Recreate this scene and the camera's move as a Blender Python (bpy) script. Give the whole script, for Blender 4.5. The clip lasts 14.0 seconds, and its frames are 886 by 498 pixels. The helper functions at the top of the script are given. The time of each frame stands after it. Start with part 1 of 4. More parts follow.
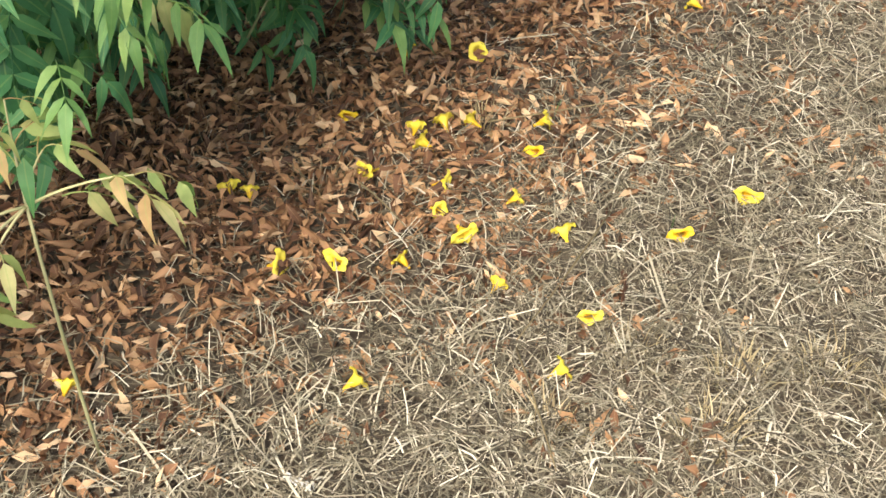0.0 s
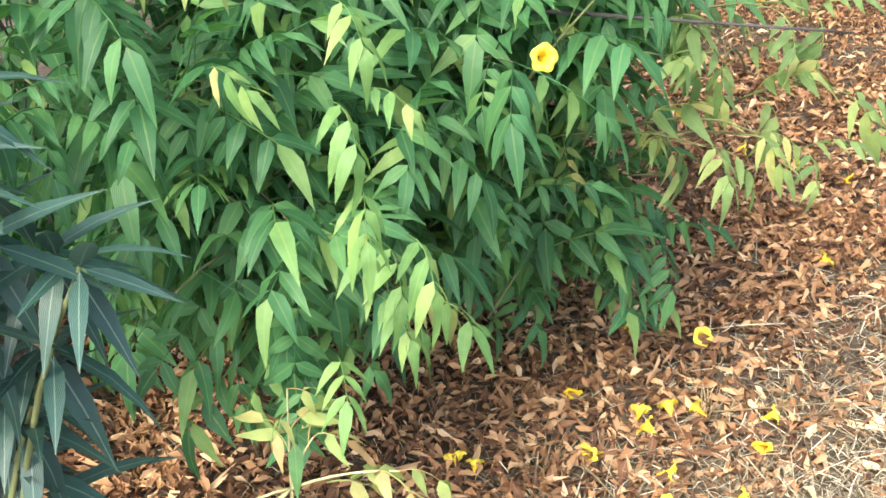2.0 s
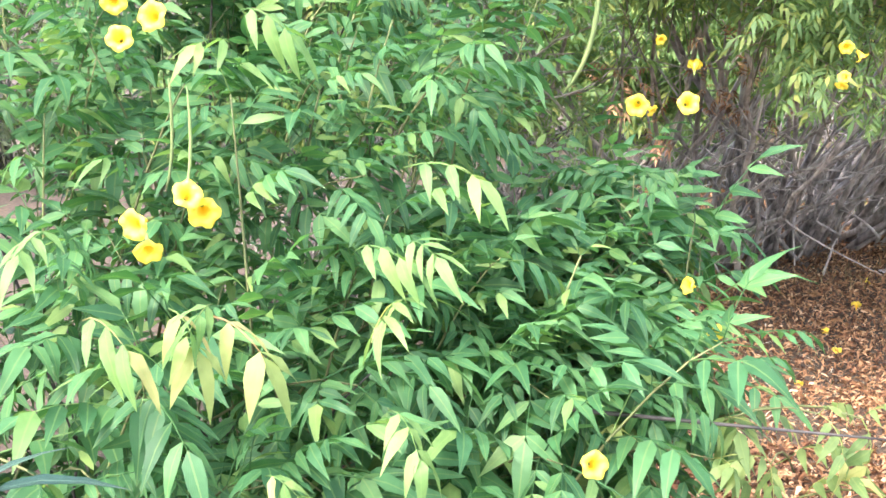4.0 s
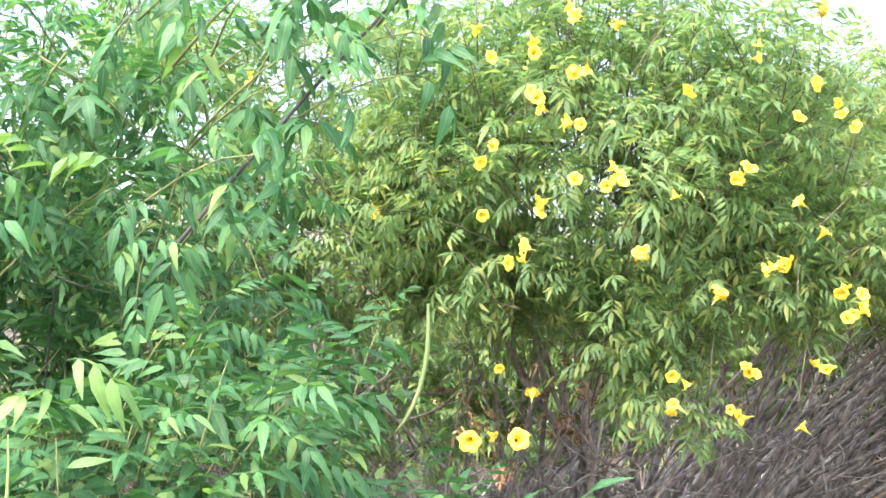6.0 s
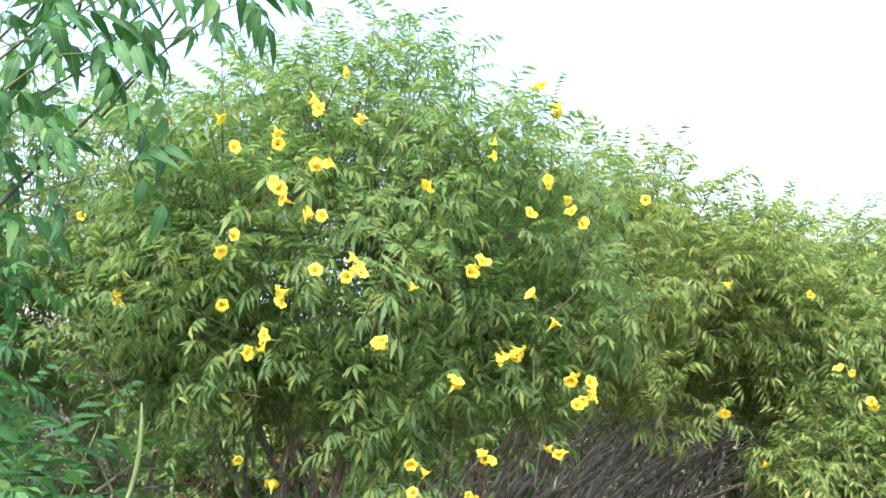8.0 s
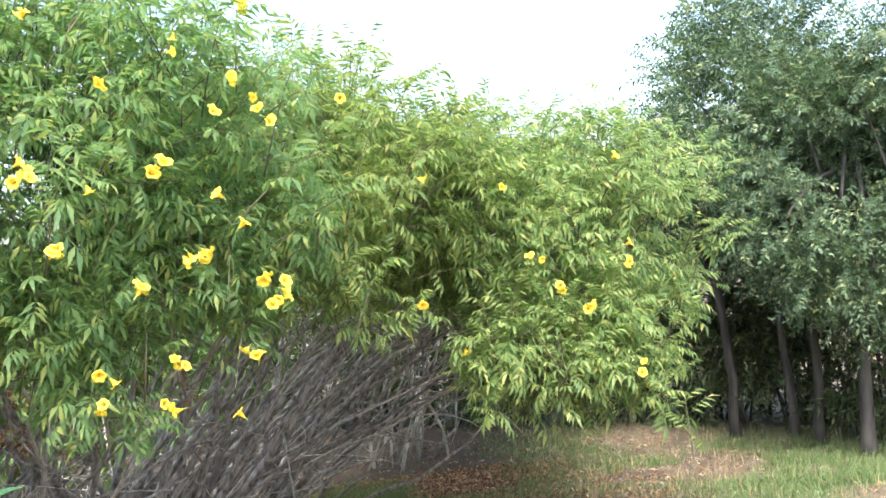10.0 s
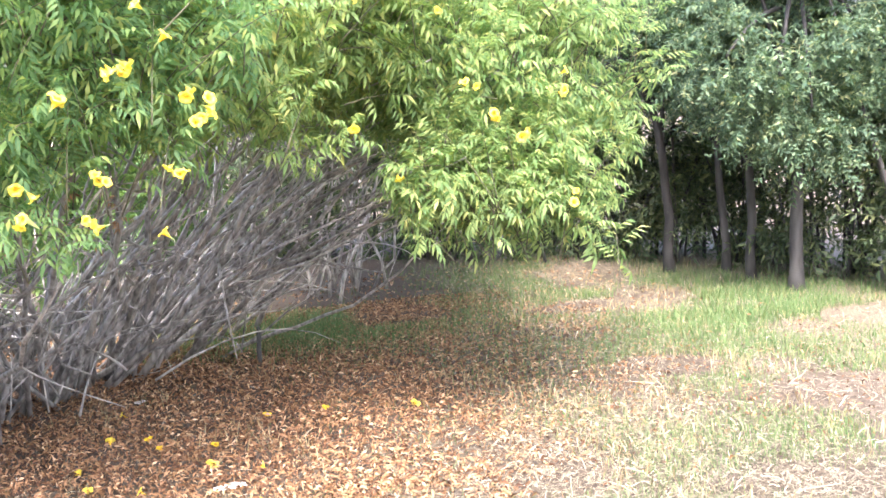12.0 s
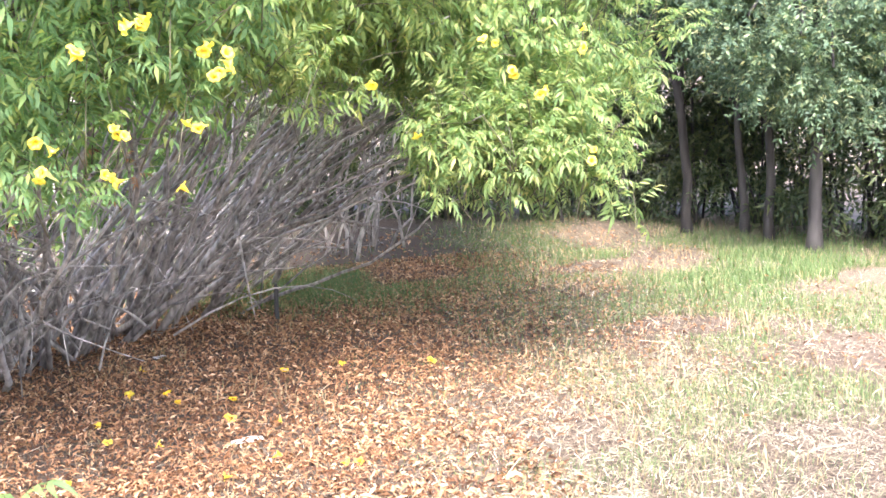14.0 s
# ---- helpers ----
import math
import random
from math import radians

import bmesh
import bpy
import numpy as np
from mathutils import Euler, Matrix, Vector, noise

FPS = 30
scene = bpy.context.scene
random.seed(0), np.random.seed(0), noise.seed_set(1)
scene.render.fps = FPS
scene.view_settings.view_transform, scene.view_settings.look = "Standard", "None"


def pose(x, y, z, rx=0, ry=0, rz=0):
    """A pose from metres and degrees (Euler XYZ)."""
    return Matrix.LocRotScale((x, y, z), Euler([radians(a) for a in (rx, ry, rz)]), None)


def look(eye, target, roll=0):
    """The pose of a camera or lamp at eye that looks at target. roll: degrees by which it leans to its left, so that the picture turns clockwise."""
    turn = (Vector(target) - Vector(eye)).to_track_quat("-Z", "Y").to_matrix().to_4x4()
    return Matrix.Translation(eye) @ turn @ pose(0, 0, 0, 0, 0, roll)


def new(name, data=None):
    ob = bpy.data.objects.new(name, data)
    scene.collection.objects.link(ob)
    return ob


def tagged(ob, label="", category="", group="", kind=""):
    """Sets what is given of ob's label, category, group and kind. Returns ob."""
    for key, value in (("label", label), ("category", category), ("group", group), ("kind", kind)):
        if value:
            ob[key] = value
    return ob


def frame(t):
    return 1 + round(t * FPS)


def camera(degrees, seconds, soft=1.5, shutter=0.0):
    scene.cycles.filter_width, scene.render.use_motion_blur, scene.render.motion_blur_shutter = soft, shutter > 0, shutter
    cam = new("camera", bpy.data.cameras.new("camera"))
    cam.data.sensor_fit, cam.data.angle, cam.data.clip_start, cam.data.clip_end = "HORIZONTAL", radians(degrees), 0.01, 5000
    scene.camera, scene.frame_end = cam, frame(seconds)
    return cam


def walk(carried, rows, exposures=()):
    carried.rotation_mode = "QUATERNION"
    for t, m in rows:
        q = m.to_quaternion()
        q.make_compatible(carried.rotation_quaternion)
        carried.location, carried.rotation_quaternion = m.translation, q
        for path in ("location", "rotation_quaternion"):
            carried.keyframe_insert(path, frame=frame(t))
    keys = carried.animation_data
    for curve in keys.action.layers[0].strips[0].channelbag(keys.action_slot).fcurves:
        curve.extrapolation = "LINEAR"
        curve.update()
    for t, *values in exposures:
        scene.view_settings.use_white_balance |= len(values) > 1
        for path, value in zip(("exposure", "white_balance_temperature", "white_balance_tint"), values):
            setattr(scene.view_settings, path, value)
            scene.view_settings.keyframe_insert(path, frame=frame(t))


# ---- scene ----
cam = camera(42.0, 14.0, soft=1.6)
PATH = [
    (0, (0.000, 0.000, 1.460), (-0.0507, 2.9636, -1.2260), -0.27),
    (0.5, (-0.035, 0.001, 1.480), (-0.1839, 3.0494, -1.1057), -0.20),
    (1, (-0.075, 0.006, 1.516), (-0.4646, 3.1835, -0.8826), -1.74),
    (1.5, (-0.102, 0.015, 1.546), (-0.6274, 3.2674, -0.7228), -1.68),
    (2, (-0.127, 0.025, 1.580), (-0.7768, 3.3889, -0.4841), -1.78),
    (2.5, (-0.141, 0.030, 1.648), (-0.9603, 3.5345, -0.0972), -2.57),
    (2.7, (-0.145, 0.031, 1.665), (-0.9928, 3.5825, 0.0319), -2.33),
    (4.8, (-0.150, 0.018, 1.642), (-0.9128, 3.9118, 1.1341), -0.28),
    (5, (-0.145, 0.017, 1.650), (-0.8665, 3.9302, 1.2464), -0.34),
    (5.5, (-0.128, 0.012, 1.678), (-0.6626, 3.9736, 1.5496), -0.10),
    (6, (-0.107, -0.003, 1.697), (-0.4599, 3.9796, 1.8325), -0.18),
    (6.5, (-0.090, -0.014, 1.714), (-0.2885, 3.9700, 2.0050), 0.18),
    (7, (-0.069, -0.021, 1.723), (-0.0577, 3.9570, 2.1462), 0.03),
    (7.5, (-0.045, -0.027, 1.725), (0.1632, 3.9410, 2.1849), -0.03),
    (8, (-0.013, -0.034, 1.727), (0.4182, 3.9221, 2.1332), -0.37),
    (8.5, (0.030, -0.027, 1.715), (0.7791, 3.8910, 2.0164), -1.67),
    (9, (0.067, -0.026, 1.697), (1.0367, 3.8486, 1.9229), -2.69),
    (9.2, (0.078, -0.025, 1.692), (1.1328, 3.8276, 1.9027), -3.02),
    (11.3, (0.168, -0.009, 1.649), (1.6904, 3.6757, 1.3254), -3.04),
    (11.5, (0.178, -0.009, 1.639), (1.6869, 3.6757, 1.2571), -2.95),
    (12, (0.179, -0.017, 1.624), (1.6479, 3.6700, 1.1224), -2.52),
    (12.5, (0.176, -0.010, 1.615), (1.6285, 3.6733, 1.0429), -2.32),
    (13, (0.175, -0.005, 1.608), (1.6107, 3.6737, 0.9694), -2.18),
    (13.5, (0.170, 0.000, 1.605), (1.6177, 3.6751, 0.9718), -2.11),
    (14, (0.177, -0.028, 1.611), (1.5775, 3.6648, 0.9773), -2.22),
]
EXPOSURES = [(0, 1.5, 6900, 7), (1.0, 1.82, 6900, 7), (2.5, 2.4, 6700, 11), (5, 3.0, 6600, 23), (7.5, 2.25, 6650, 11), (9, 2.05, 6650, 11), (10.2, 2.5, 6450, 13), (11.5, 3.1, 6300, 18), (14, 3.2, 6300, 23)]
SUN_ELEVATION, SUN_AZIMUTH, SUN_STRENGTH, SUN_WIDTH, SKY_STRENGTH = 52, 202, 1.35, 22, 0.15
# flowers that show on the far shrubs
FLOWERS_TALL = [(-0.01, 3.56, 2.53), (-0.14, 3.51, 2.45), (-0.27, 3.5, 2.4), (-0.32, 3.59, 2.51), (0.02, 3.45, 2.35), (-0.02, 3.44, 2.34), (0.11, 3.55, 2.5), (0.08, 3.73, 2.7), (-0.13, 3.41, 2.26), (-0.04, 3.38, 2.18), (-0.26, 3.39, 2.12), (-0.3, 3.39, 2.07), (-0.02, 3.35, 2.01), (0.11, 3.36, 2.02), (0.07, 3.35, 1.99), (-0.12, 3.36, 1.92), (-0.29, 3.38, 1.91), (-0.17, 3.37, 1.81), (-0.22, 3.39, 1.77), (0.16, 3.37, 1.79), (0.56, 3.64, 2.45), (0.55, 3.59, 2.4), (0.82, 4.26, 2.79), (0.88, 4.19, 2.69), (0.74, 3.66, 2.32), (0.66, 3.56, 2.21), (0.81, 3.68, 2.27), (0.86, 3.69, 2.2)]
FLOWERS_TALL_LOW = [(0.32, 3.45, 2.28), (0.46, 3.43, 2.02), (0.65, 3.51, 1.95), (0.27, 3.38, 1.96), (0.73, 3.56, 1.86), (0.6, 3.51, 1.76), (0.55, 3.49, 1.75), (0.8, 3.65, 1.68), (0.89, 3.74, 1.64), (0.86, 3.74, 1.61), (0.4, 3.45, 1.67), (0.32, 3.58, 1.4), (0.54, 3.64, 1.43), (0.5, 3.75, 1.29), (0.28, 3.65, 1.31), (0.76, 4.02, 1.22), (0.79, 3.8, 1.43), (-0.25, 3.53, 1.45), (-0.15, 3.57, 1.37), (-0.28, 3.74, 1.22)]
FLOWERS_MIDDLE = [(1.59, 4.43, 1.54), (1.6, 4.37, 2.04), (2.08, 4.7, 2.02), (1.36, 4.67, 2.42)]
FLOWERS_RIGHT = [(2.3, 4.6, 1.55), (2.41, 4.59, 1.46), (2.75, 4.73, 1.19), (2.62, 4.56, 1.74), (2.6, 4.55, 1.65), (1.95, 4.93, 1.29), (2.22, 4.63, 1.69), (2.68, 4.75, 2.15)]
walk(cam, [(t, look(eye, target, roll)) for t, eye, target, roll in PATH],
     exposures=EXPOSURES)

# ---- world and light ----
world = bpy.data.worlds.new("sky")
scene.world = world
world.use_nodes = True
_wn = world.node_tree.nodes
_sky = _wn.new("ShaderNodeTexSky")
_sky.sky_type = "NISHITA"
_sky.sun_disc = False
_sky.sun_elevation = radians(SUN_ELEVATION)
_sky.sun_rotation = radians(SUN_AZIMUTH)
_sky.air_density, _sky.dust_density, _sky.ozone_density = 1.0, 4.0, 1.0
world.node_tree.links.new(_sky.outputs[0], _wn["Background"].inputs[0])
_wn["Background"].inputs[1].default_value = SKY_STRENGTH
sun = new("sun", bpy.data.lights.new("sun", "SUN"))
sun.data.energy, sun.data.angle, sun.data.color = SUN_STRENGTH, radians(SUN_WIDTH), (1.0, 0.95, 0.87)
_az, _el = radians(SUN_AZIMUTH), radians(SUN_ELEVATION)
_to_sun = Vector((math.sin(_az) * math.cos(_el), math.cos(_az) * math.cos(_el), math.sin(_el)))
sun.matrix_world = look(tuple(_to_sun * 40), (0, 0, 0))


# ---- materials ----
def material(name):
    m = bpy.data.materials.new(name)
    m.use_nodes = True
    nt = m.node_tree
    return m, nt, nt.nodes["Principled BSDF"], nt.nodes["Material Output"]


def ramp(nt, stops, fac):
    r = nt.nodes.new("ShaderNodeValToRGB")
    e = r.color_ramp.elements
    while len(e) < len(stops):
        e.new(0.5)
    for el, (p, c) in zip(e, stops):
        el.position, el.color = p, (*c, 1)
    nt.links.new(fac, r.inputs[0])
    return r.outputs[0]


def math_node(nt, op, a, b=None):
    n = nt.nodes.new("ShaderNodeMath")
    n.operation = op
    for i, v in enumerate((a, b)):
        if v is None:
            continue
        if isinstance(v, (int, float)):
            n.inputs[i].default_value = v
        else:
            nt.links.new(v, n.inputs[i])
    return n.outputs[0]


def noise_node(nt, scale, detail=3.0, coords=None):
    n = nt.nodes.new("ShaderNodeTexNoise")
    n.inputs["Scale"].default_value, n.inputs["Detail"].default_value = scale, detail
    if coords is None:
        coords = nt.nodes.new("ShaderNodeTexCoord").outputs["Object"]
    nt.links.new(coords, n.inputs["Vector"])
    return n.outputs["Fac"]


def mix_colour(nt, mode, fac, a, b):
    n = nt.nodes.new("ShaderNodeMix")
    n.data_type, n.blend_type = "RGBA", mode
    for i, v in ((0, fac), (6, a), (7, b)):
        if isinstance(v, (int, float)):
            n.inputs[i].default_value = v
        elif isinstance(v, tuple):
            n.inputs[i].default_value = (*v, 1)
        else:
            nt.links.new(v, n.inputs[i])
    return n.outputs[2]


def piece_random(nt):
    """A number that differs from piece to piece, joined or single."""
    g = nt.nodes.new("ShaderNodeNewGeometry").outputs["Random Per Island"]
    o = nt.nodes.new("ShaderNodeObjectInfo").outputs["Random"]
    return math_node(nt, "FRACT", math_node(nt, "ADD", g, o))


def bump(nt, bsdf, height, strength, distance=0.002):
    b = nt.nodes.new("ShaderNodeBump")
    b.inputs["Strength"].default_value, b.inputs["Distance"].default_value = strength, distance
    nt.links.new(height, b.inputs["Height"])
    nt.links.new(b.outputs[0], bsdf.inputs["Normal"])


def leaf_material(name, stops, rough=0.36, through_light=0.45, rib=(0.25, 0.36, 0.12), rib_width=0.05, glow=(1.15, 1.25, 0.6)):
    m, nt, bsdf, out = material(name)
    c = ramp(nt, stops, piece_random(nt))
    c = mix_colour(nt, "MULTIPLY", 0.5, c, ramp(nt, [(0.3, (0.6, 0.66, 0.6)), (0.7, (1.15, 1.1, 1.1))], noise_node(nt, 38, 4)))
    sep = nt.nodes.new("ShaderNodeSeparateXYZ")
    nt.links.new(nt.nodes.new("ShaderNodeTexCoord").outputs["UV"], sep.inputs[0])
    across = math_node(nt, "ABSOLUTE", math_node(nt, "SUBTRACT", sep.outputs[0], 0.5))
    line = math_node(nt, "LESS_THAN", across, rib_width)
    c = mix_colour(nt, "MIX", math_node(nt, "MULTIPLY", line, 0.3), c, rib)
    # fine side veins run out from the midrib
    vein = math_node(nt, "SINE", math_node(nt, "MULTIPLY", math_node(nt, "SUBTRACT", sep.outputs[1], across), 75.0))
    nt.links.new(c, bsdf.inputs["Base Color"])
    bsdf.inputs["Roughness"].default_value = rough
    bsdf.inputs["Specular IOR Level"].default_value = 0.35
    bump(nt, bsdf, math_node(nt, "ADD", math_node(nt, "MULTIPLY", vein, 0.16), noise_node(nt, 90)), 0.5, 0.0015)
    tr = nt.nodes.new("ShaderNodeBsdfTranslucent")
    nt.links.new(mix_colour(nt, "MULTIPLY", 1.0, c, glow), tr.inputs[0])
    mx = nt.nodes.new("ShaderNodeMixShader")
    mx.inputs[0].default_value = through_light
    nt.links.new(bsdf.outputs[0], mx.inputs[1])
    nt.links.new(tr.outputs[0], mx.inputs[2])
    nt.links.new(mx.outputs[0], out.inputs[0])
    return m


def bark_material(name, dark, light, scale=25):
    m, nt, bsdf, _ = material(name)
    mapping = nt.nodes.new("ShaderNodeMapping")
    mapping.inputs["Scale"].default_value = (1, 1, 0.18)
    nt.links.new(nt.nodes.new("ShaderNodeTexCoord").outputs["Object"], mapping.inputs[0])
    f = noise_node(nt, scale, 5, mapping.outputs[0])
    c = ramp(nt, [(0.32, dark), (0.68, light)], f)
    c = mix_colour(nt, "MULTIPLY", 0.6, c, ramp(nt, [(0, (0.35, 0.32, 0.3)), (1, (1.2, 1.18, 1.15))], piece_random(nt)))
    nt.links.new(c, bsdf.inputs["Base Color"])
    bsdf.inputs["Roughness"].default_value = 0.85
    bump(nt, bsdf, f, 0.7, 0.004)
    return m


def petal_material(name, rim, throat):
    m, nt, bsdf, out = material(name)
    sep = nt.nodes.new("ShaderNodeSeparateXYZ")
    nt.links.new(nt.nodes.new("ShaderNodeTexCoord").outputs["UV"], sep.inputs[0])
    c = ramp(nt, [(0.0, throat), (0.32, throat), (0.55, rim), (1.0, rim)], sep.outputs[1])
    c = mix_colour(nt, "MULTIPLY", 0.35, c, ramp(nt, [(0, (0.82, 0.7, 0.5)), (1, (1.05, 1.05, 1.1))], piece_random(nt)))
    streak = math_node(nt, "SINE", math_node(nt, "MULTIPLY", sep.outputs[0], 120.0))
    nt.links.new(c, bsdf.inputs["Base Color"])
    bsdf.inputs["Roughness"].default_value = 0.55
    bump(nt, bsdf, math_node(nt, "ADD", math_node(nt, "MULTIPLY", streak, 0.3), noise_node(nt, 120)), 0.35, 0.001)
    tr = nt.nodes.new("ShaderNodeBsdfTranslucent")
    nt.links.new(c, tr.inputs[0])
    mx = nt.nodes.new("ShaderNodeMixShader")
    mx.inputs[0].default_value = 0.35
    nt.links.new(bsdf.outputs[0], mx.inputs[1])
    nt.links.new(tr.outputs[0], mx.inputs[2])
    nt.links.new(mx.outputs[0], out.inputs[0])
    return m


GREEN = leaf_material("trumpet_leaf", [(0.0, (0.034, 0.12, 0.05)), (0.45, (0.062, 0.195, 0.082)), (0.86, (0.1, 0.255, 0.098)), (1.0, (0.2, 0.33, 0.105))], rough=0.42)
PALE = leaf_material("yellowing_leaf", [(0.0, (0.13, 0.27, 0.09)), (0.7, (0.18, 0.33, 0.11)), (0.95, (0.27, 0.38, 0.13)), (1.0, (0.4, 0.38, 0.16))])
WILTED = leaf_material("wilted_leaf", [(0.0, (0.2, 0.32, 0.11)), (0.45, (0.36, 0.4, 0.15)), (0.8, (0.5, 0.46, 0.22)), (1.0, (0.42, 0.26, 0.13))], rough=0.6)
# far leaf colours: haze and washed-out brightness are put into these paler greens
FAR_GREEN = leaf_material("trumpet_leaf_hazed", [(0.0, (0.11, 0.22, 0.1)), (0.4, (0.15, 0.275, 0.115)), (0.8, (0.21, 0.325, 0.115)), (1.0, (0.35, 0.4, 0.13))], rough=0.5, through_light=0.6, glow=(1.15, 1.2, 0.78))
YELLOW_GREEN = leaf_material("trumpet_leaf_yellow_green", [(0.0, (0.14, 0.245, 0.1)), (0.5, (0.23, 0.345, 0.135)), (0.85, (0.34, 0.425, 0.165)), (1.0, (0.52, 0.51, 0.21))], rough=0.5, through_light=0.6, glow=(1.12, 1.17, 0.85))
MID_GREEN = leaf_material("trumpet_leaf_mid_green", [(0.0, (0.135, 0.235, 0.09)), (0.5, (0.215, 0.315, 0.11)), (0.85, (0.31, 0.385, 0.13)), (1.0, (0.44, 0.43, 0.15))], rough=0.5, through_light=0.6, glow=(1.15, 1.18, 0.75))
OLEANDER = leaf_material("oleander_leaf", [(0.0, (0.018, 0.052, 0.044)), (0.6, (0.03, 0.076, 0.064)), (1.0, (0.046, 0.1, 0.08))], rough=0.36, through_light=0.12,
                         rib=(0.3, 0.4, 0.3), rib_width=0.035, glow=(1, 1.2, 0.8))
DARK_LEAF = leaf_material("tree_leaf", [(0.0, (0.035, 0.075, 0.05)), (0.5, (0.08, 0.14, 0.088)), (0.85, (0.14, 0.21, 0.12)), (1.0, (0.27, 0.29, 0.14))], rough=0.5, through_light=0.35)
HEDGE_LEAF = leaf_material("hedge_leaf", [(0.0, (0.03, 0.055, 0.032)), (0.6, (0.065, 0.1, 0.05)), (1.0, (0.15, 0.17, 0.075))], rough=0.5, through_light=0.35)
DRY = leaf_material("dead_leaf", [(0.0, (0.055, 0.025, 0.013)), (0.24, (0.13, 0.06, 0.03)), (0.52, (0.29, 0.15, 0.074)), (0.85, (0.46, 0.27, 0.14)), (1.0, (0.7, 0.5, 0.31))],
                    rough=0.7, through_light=0.12, rib=(0.36, 0.24, 0.13), rib_width=0.05, glow=(1.1, 0.95, 0.7))
STRAW = leaf_material("dry_straw", [(0.0, (0.04, 0.032, 0.022)), (0.25, (0.11, 0.09, 0.06)), (0.6, (0.24, 0.205, 0.14)), (0.87, (0.42, 0.37, 0.27)), (1.0, (0.72, 0.66, 0.52))], rough=0.75, through_light=0.1,
                      rib=(0.5, 0.45, 0.33), rib_width=0.0, glow=(1, 1, 0.9))
TUFT = leaf_material("dry_grass", [(0.0, (0.16, 0.12, 0.065)), (0.5, (0.3, 0.235, 0.135)), (1.0, (0.48, 0.4, 0.25))], rough=0.7, through_light=0.2, rib_width=0.0)
GRASS = leaf_material("green_grass", [(0.0, (0.06, 0.12, 0.04)), (0.6, (0.11, 0.19, 0.07)), (0.92, (0.2, 0.25, 0.1)), (1.0, (0.4, 0.36, 0.19))], rough=0.6, through_light=0.25, rib_width=0.0)
GREY_STEM = bark_material("grey_stem", (0.14, 0.132, 0.12), (0.54, 0.515, 0.47))
DARK_BARK = bark_material("dark_bark", (0.02, 0.02, 0.02), (0.07, 0.069, 0.067), 14)
FAR_TWIG = bark_material("brown_green_twig", (0.06, 0.06, 0.035), (0.17, 0.165, 0.095))
GREEN_STEM = bark_material("green_stem", (0.08, 0.11, 0.04), (0.19, 0.22, 0.09))
PETAL = petal_material("yellow_petal", (0.9, 0.76, 0.09), (0.88, 0.58, 0.03))
FADED = petal_material("faded_petal", (0.86, 0.62, 0.03), (0.75, 0.4, 0.02))
PALE_STEM = bark_material("pale_stem", (0.26, 0.26, 0.12), (0.46, 0.44, 0.24))
CALYX = bark_material("calyx_green", (0.1, 0.16, 0.04), (0.2, 0.28, 0.07))
POD = bark_material("pod_green", (0.11, 0.19, 0.06), (0.2, 0.28, 0.1), 40)
PAPER = bark_material("white_scrap", (0.55, 0.55, 0.54), (0.8, 0.8, 0.78), 60)

SOIL, _nt, _b, _o = material("soil")
_large = noise_node(_nt, 0.9, 4)
_fine = noise_node(_nt, 45, 6)
_col = ramp(_nt, [(0.3, (0.028, 0.021, 0.015)), (0.5, (0.06, 0.046, 0.032)), (0.72, (0.13, 0.104, 0.074))], _fine)
_col = mix_colour(_nt, "MULTIPLY", 0.7, _col, ramp(_nt, [(0.35, (0.75, 0.66, 0.58)), (0.65, (1.2, 1.15, 1.05))], _large))
_sx = _nt.nodes.new("ShaderNodeSeparateXYZ")
_nt.links.new(_nt.nodes.new("ShaderNodeTexCoord").outputs["Object"], _sx.inputs[0])
_open = ramp(_nt, [(0.76, (0, 0, 0)), (1.0, (1, 1, 1))], math_node(_nt, "ADD", math_node(_nt, "MULTIPLY", _sx.outputs[0], 0.14), math_node(_nt, "MULTIPLY", noise_node(_nt, 1.3, 4), 0.35)))
_col = mix_colour(_nt, "MIX", math_node(_nt, "MULTIPLY", _open, 0.8), _col, ramp(_nt, [(0.3, (0.08, 0.064, 0.044)), (0.7, (0.25, 0.2, 0.14))], _fine))
_nt.links.new(_col, _b.inputs["Base Color"])
_b.inputs["Roughness"].default_value = 0.95
bump(_nt, _b, _fine, 0.9, 0.01)


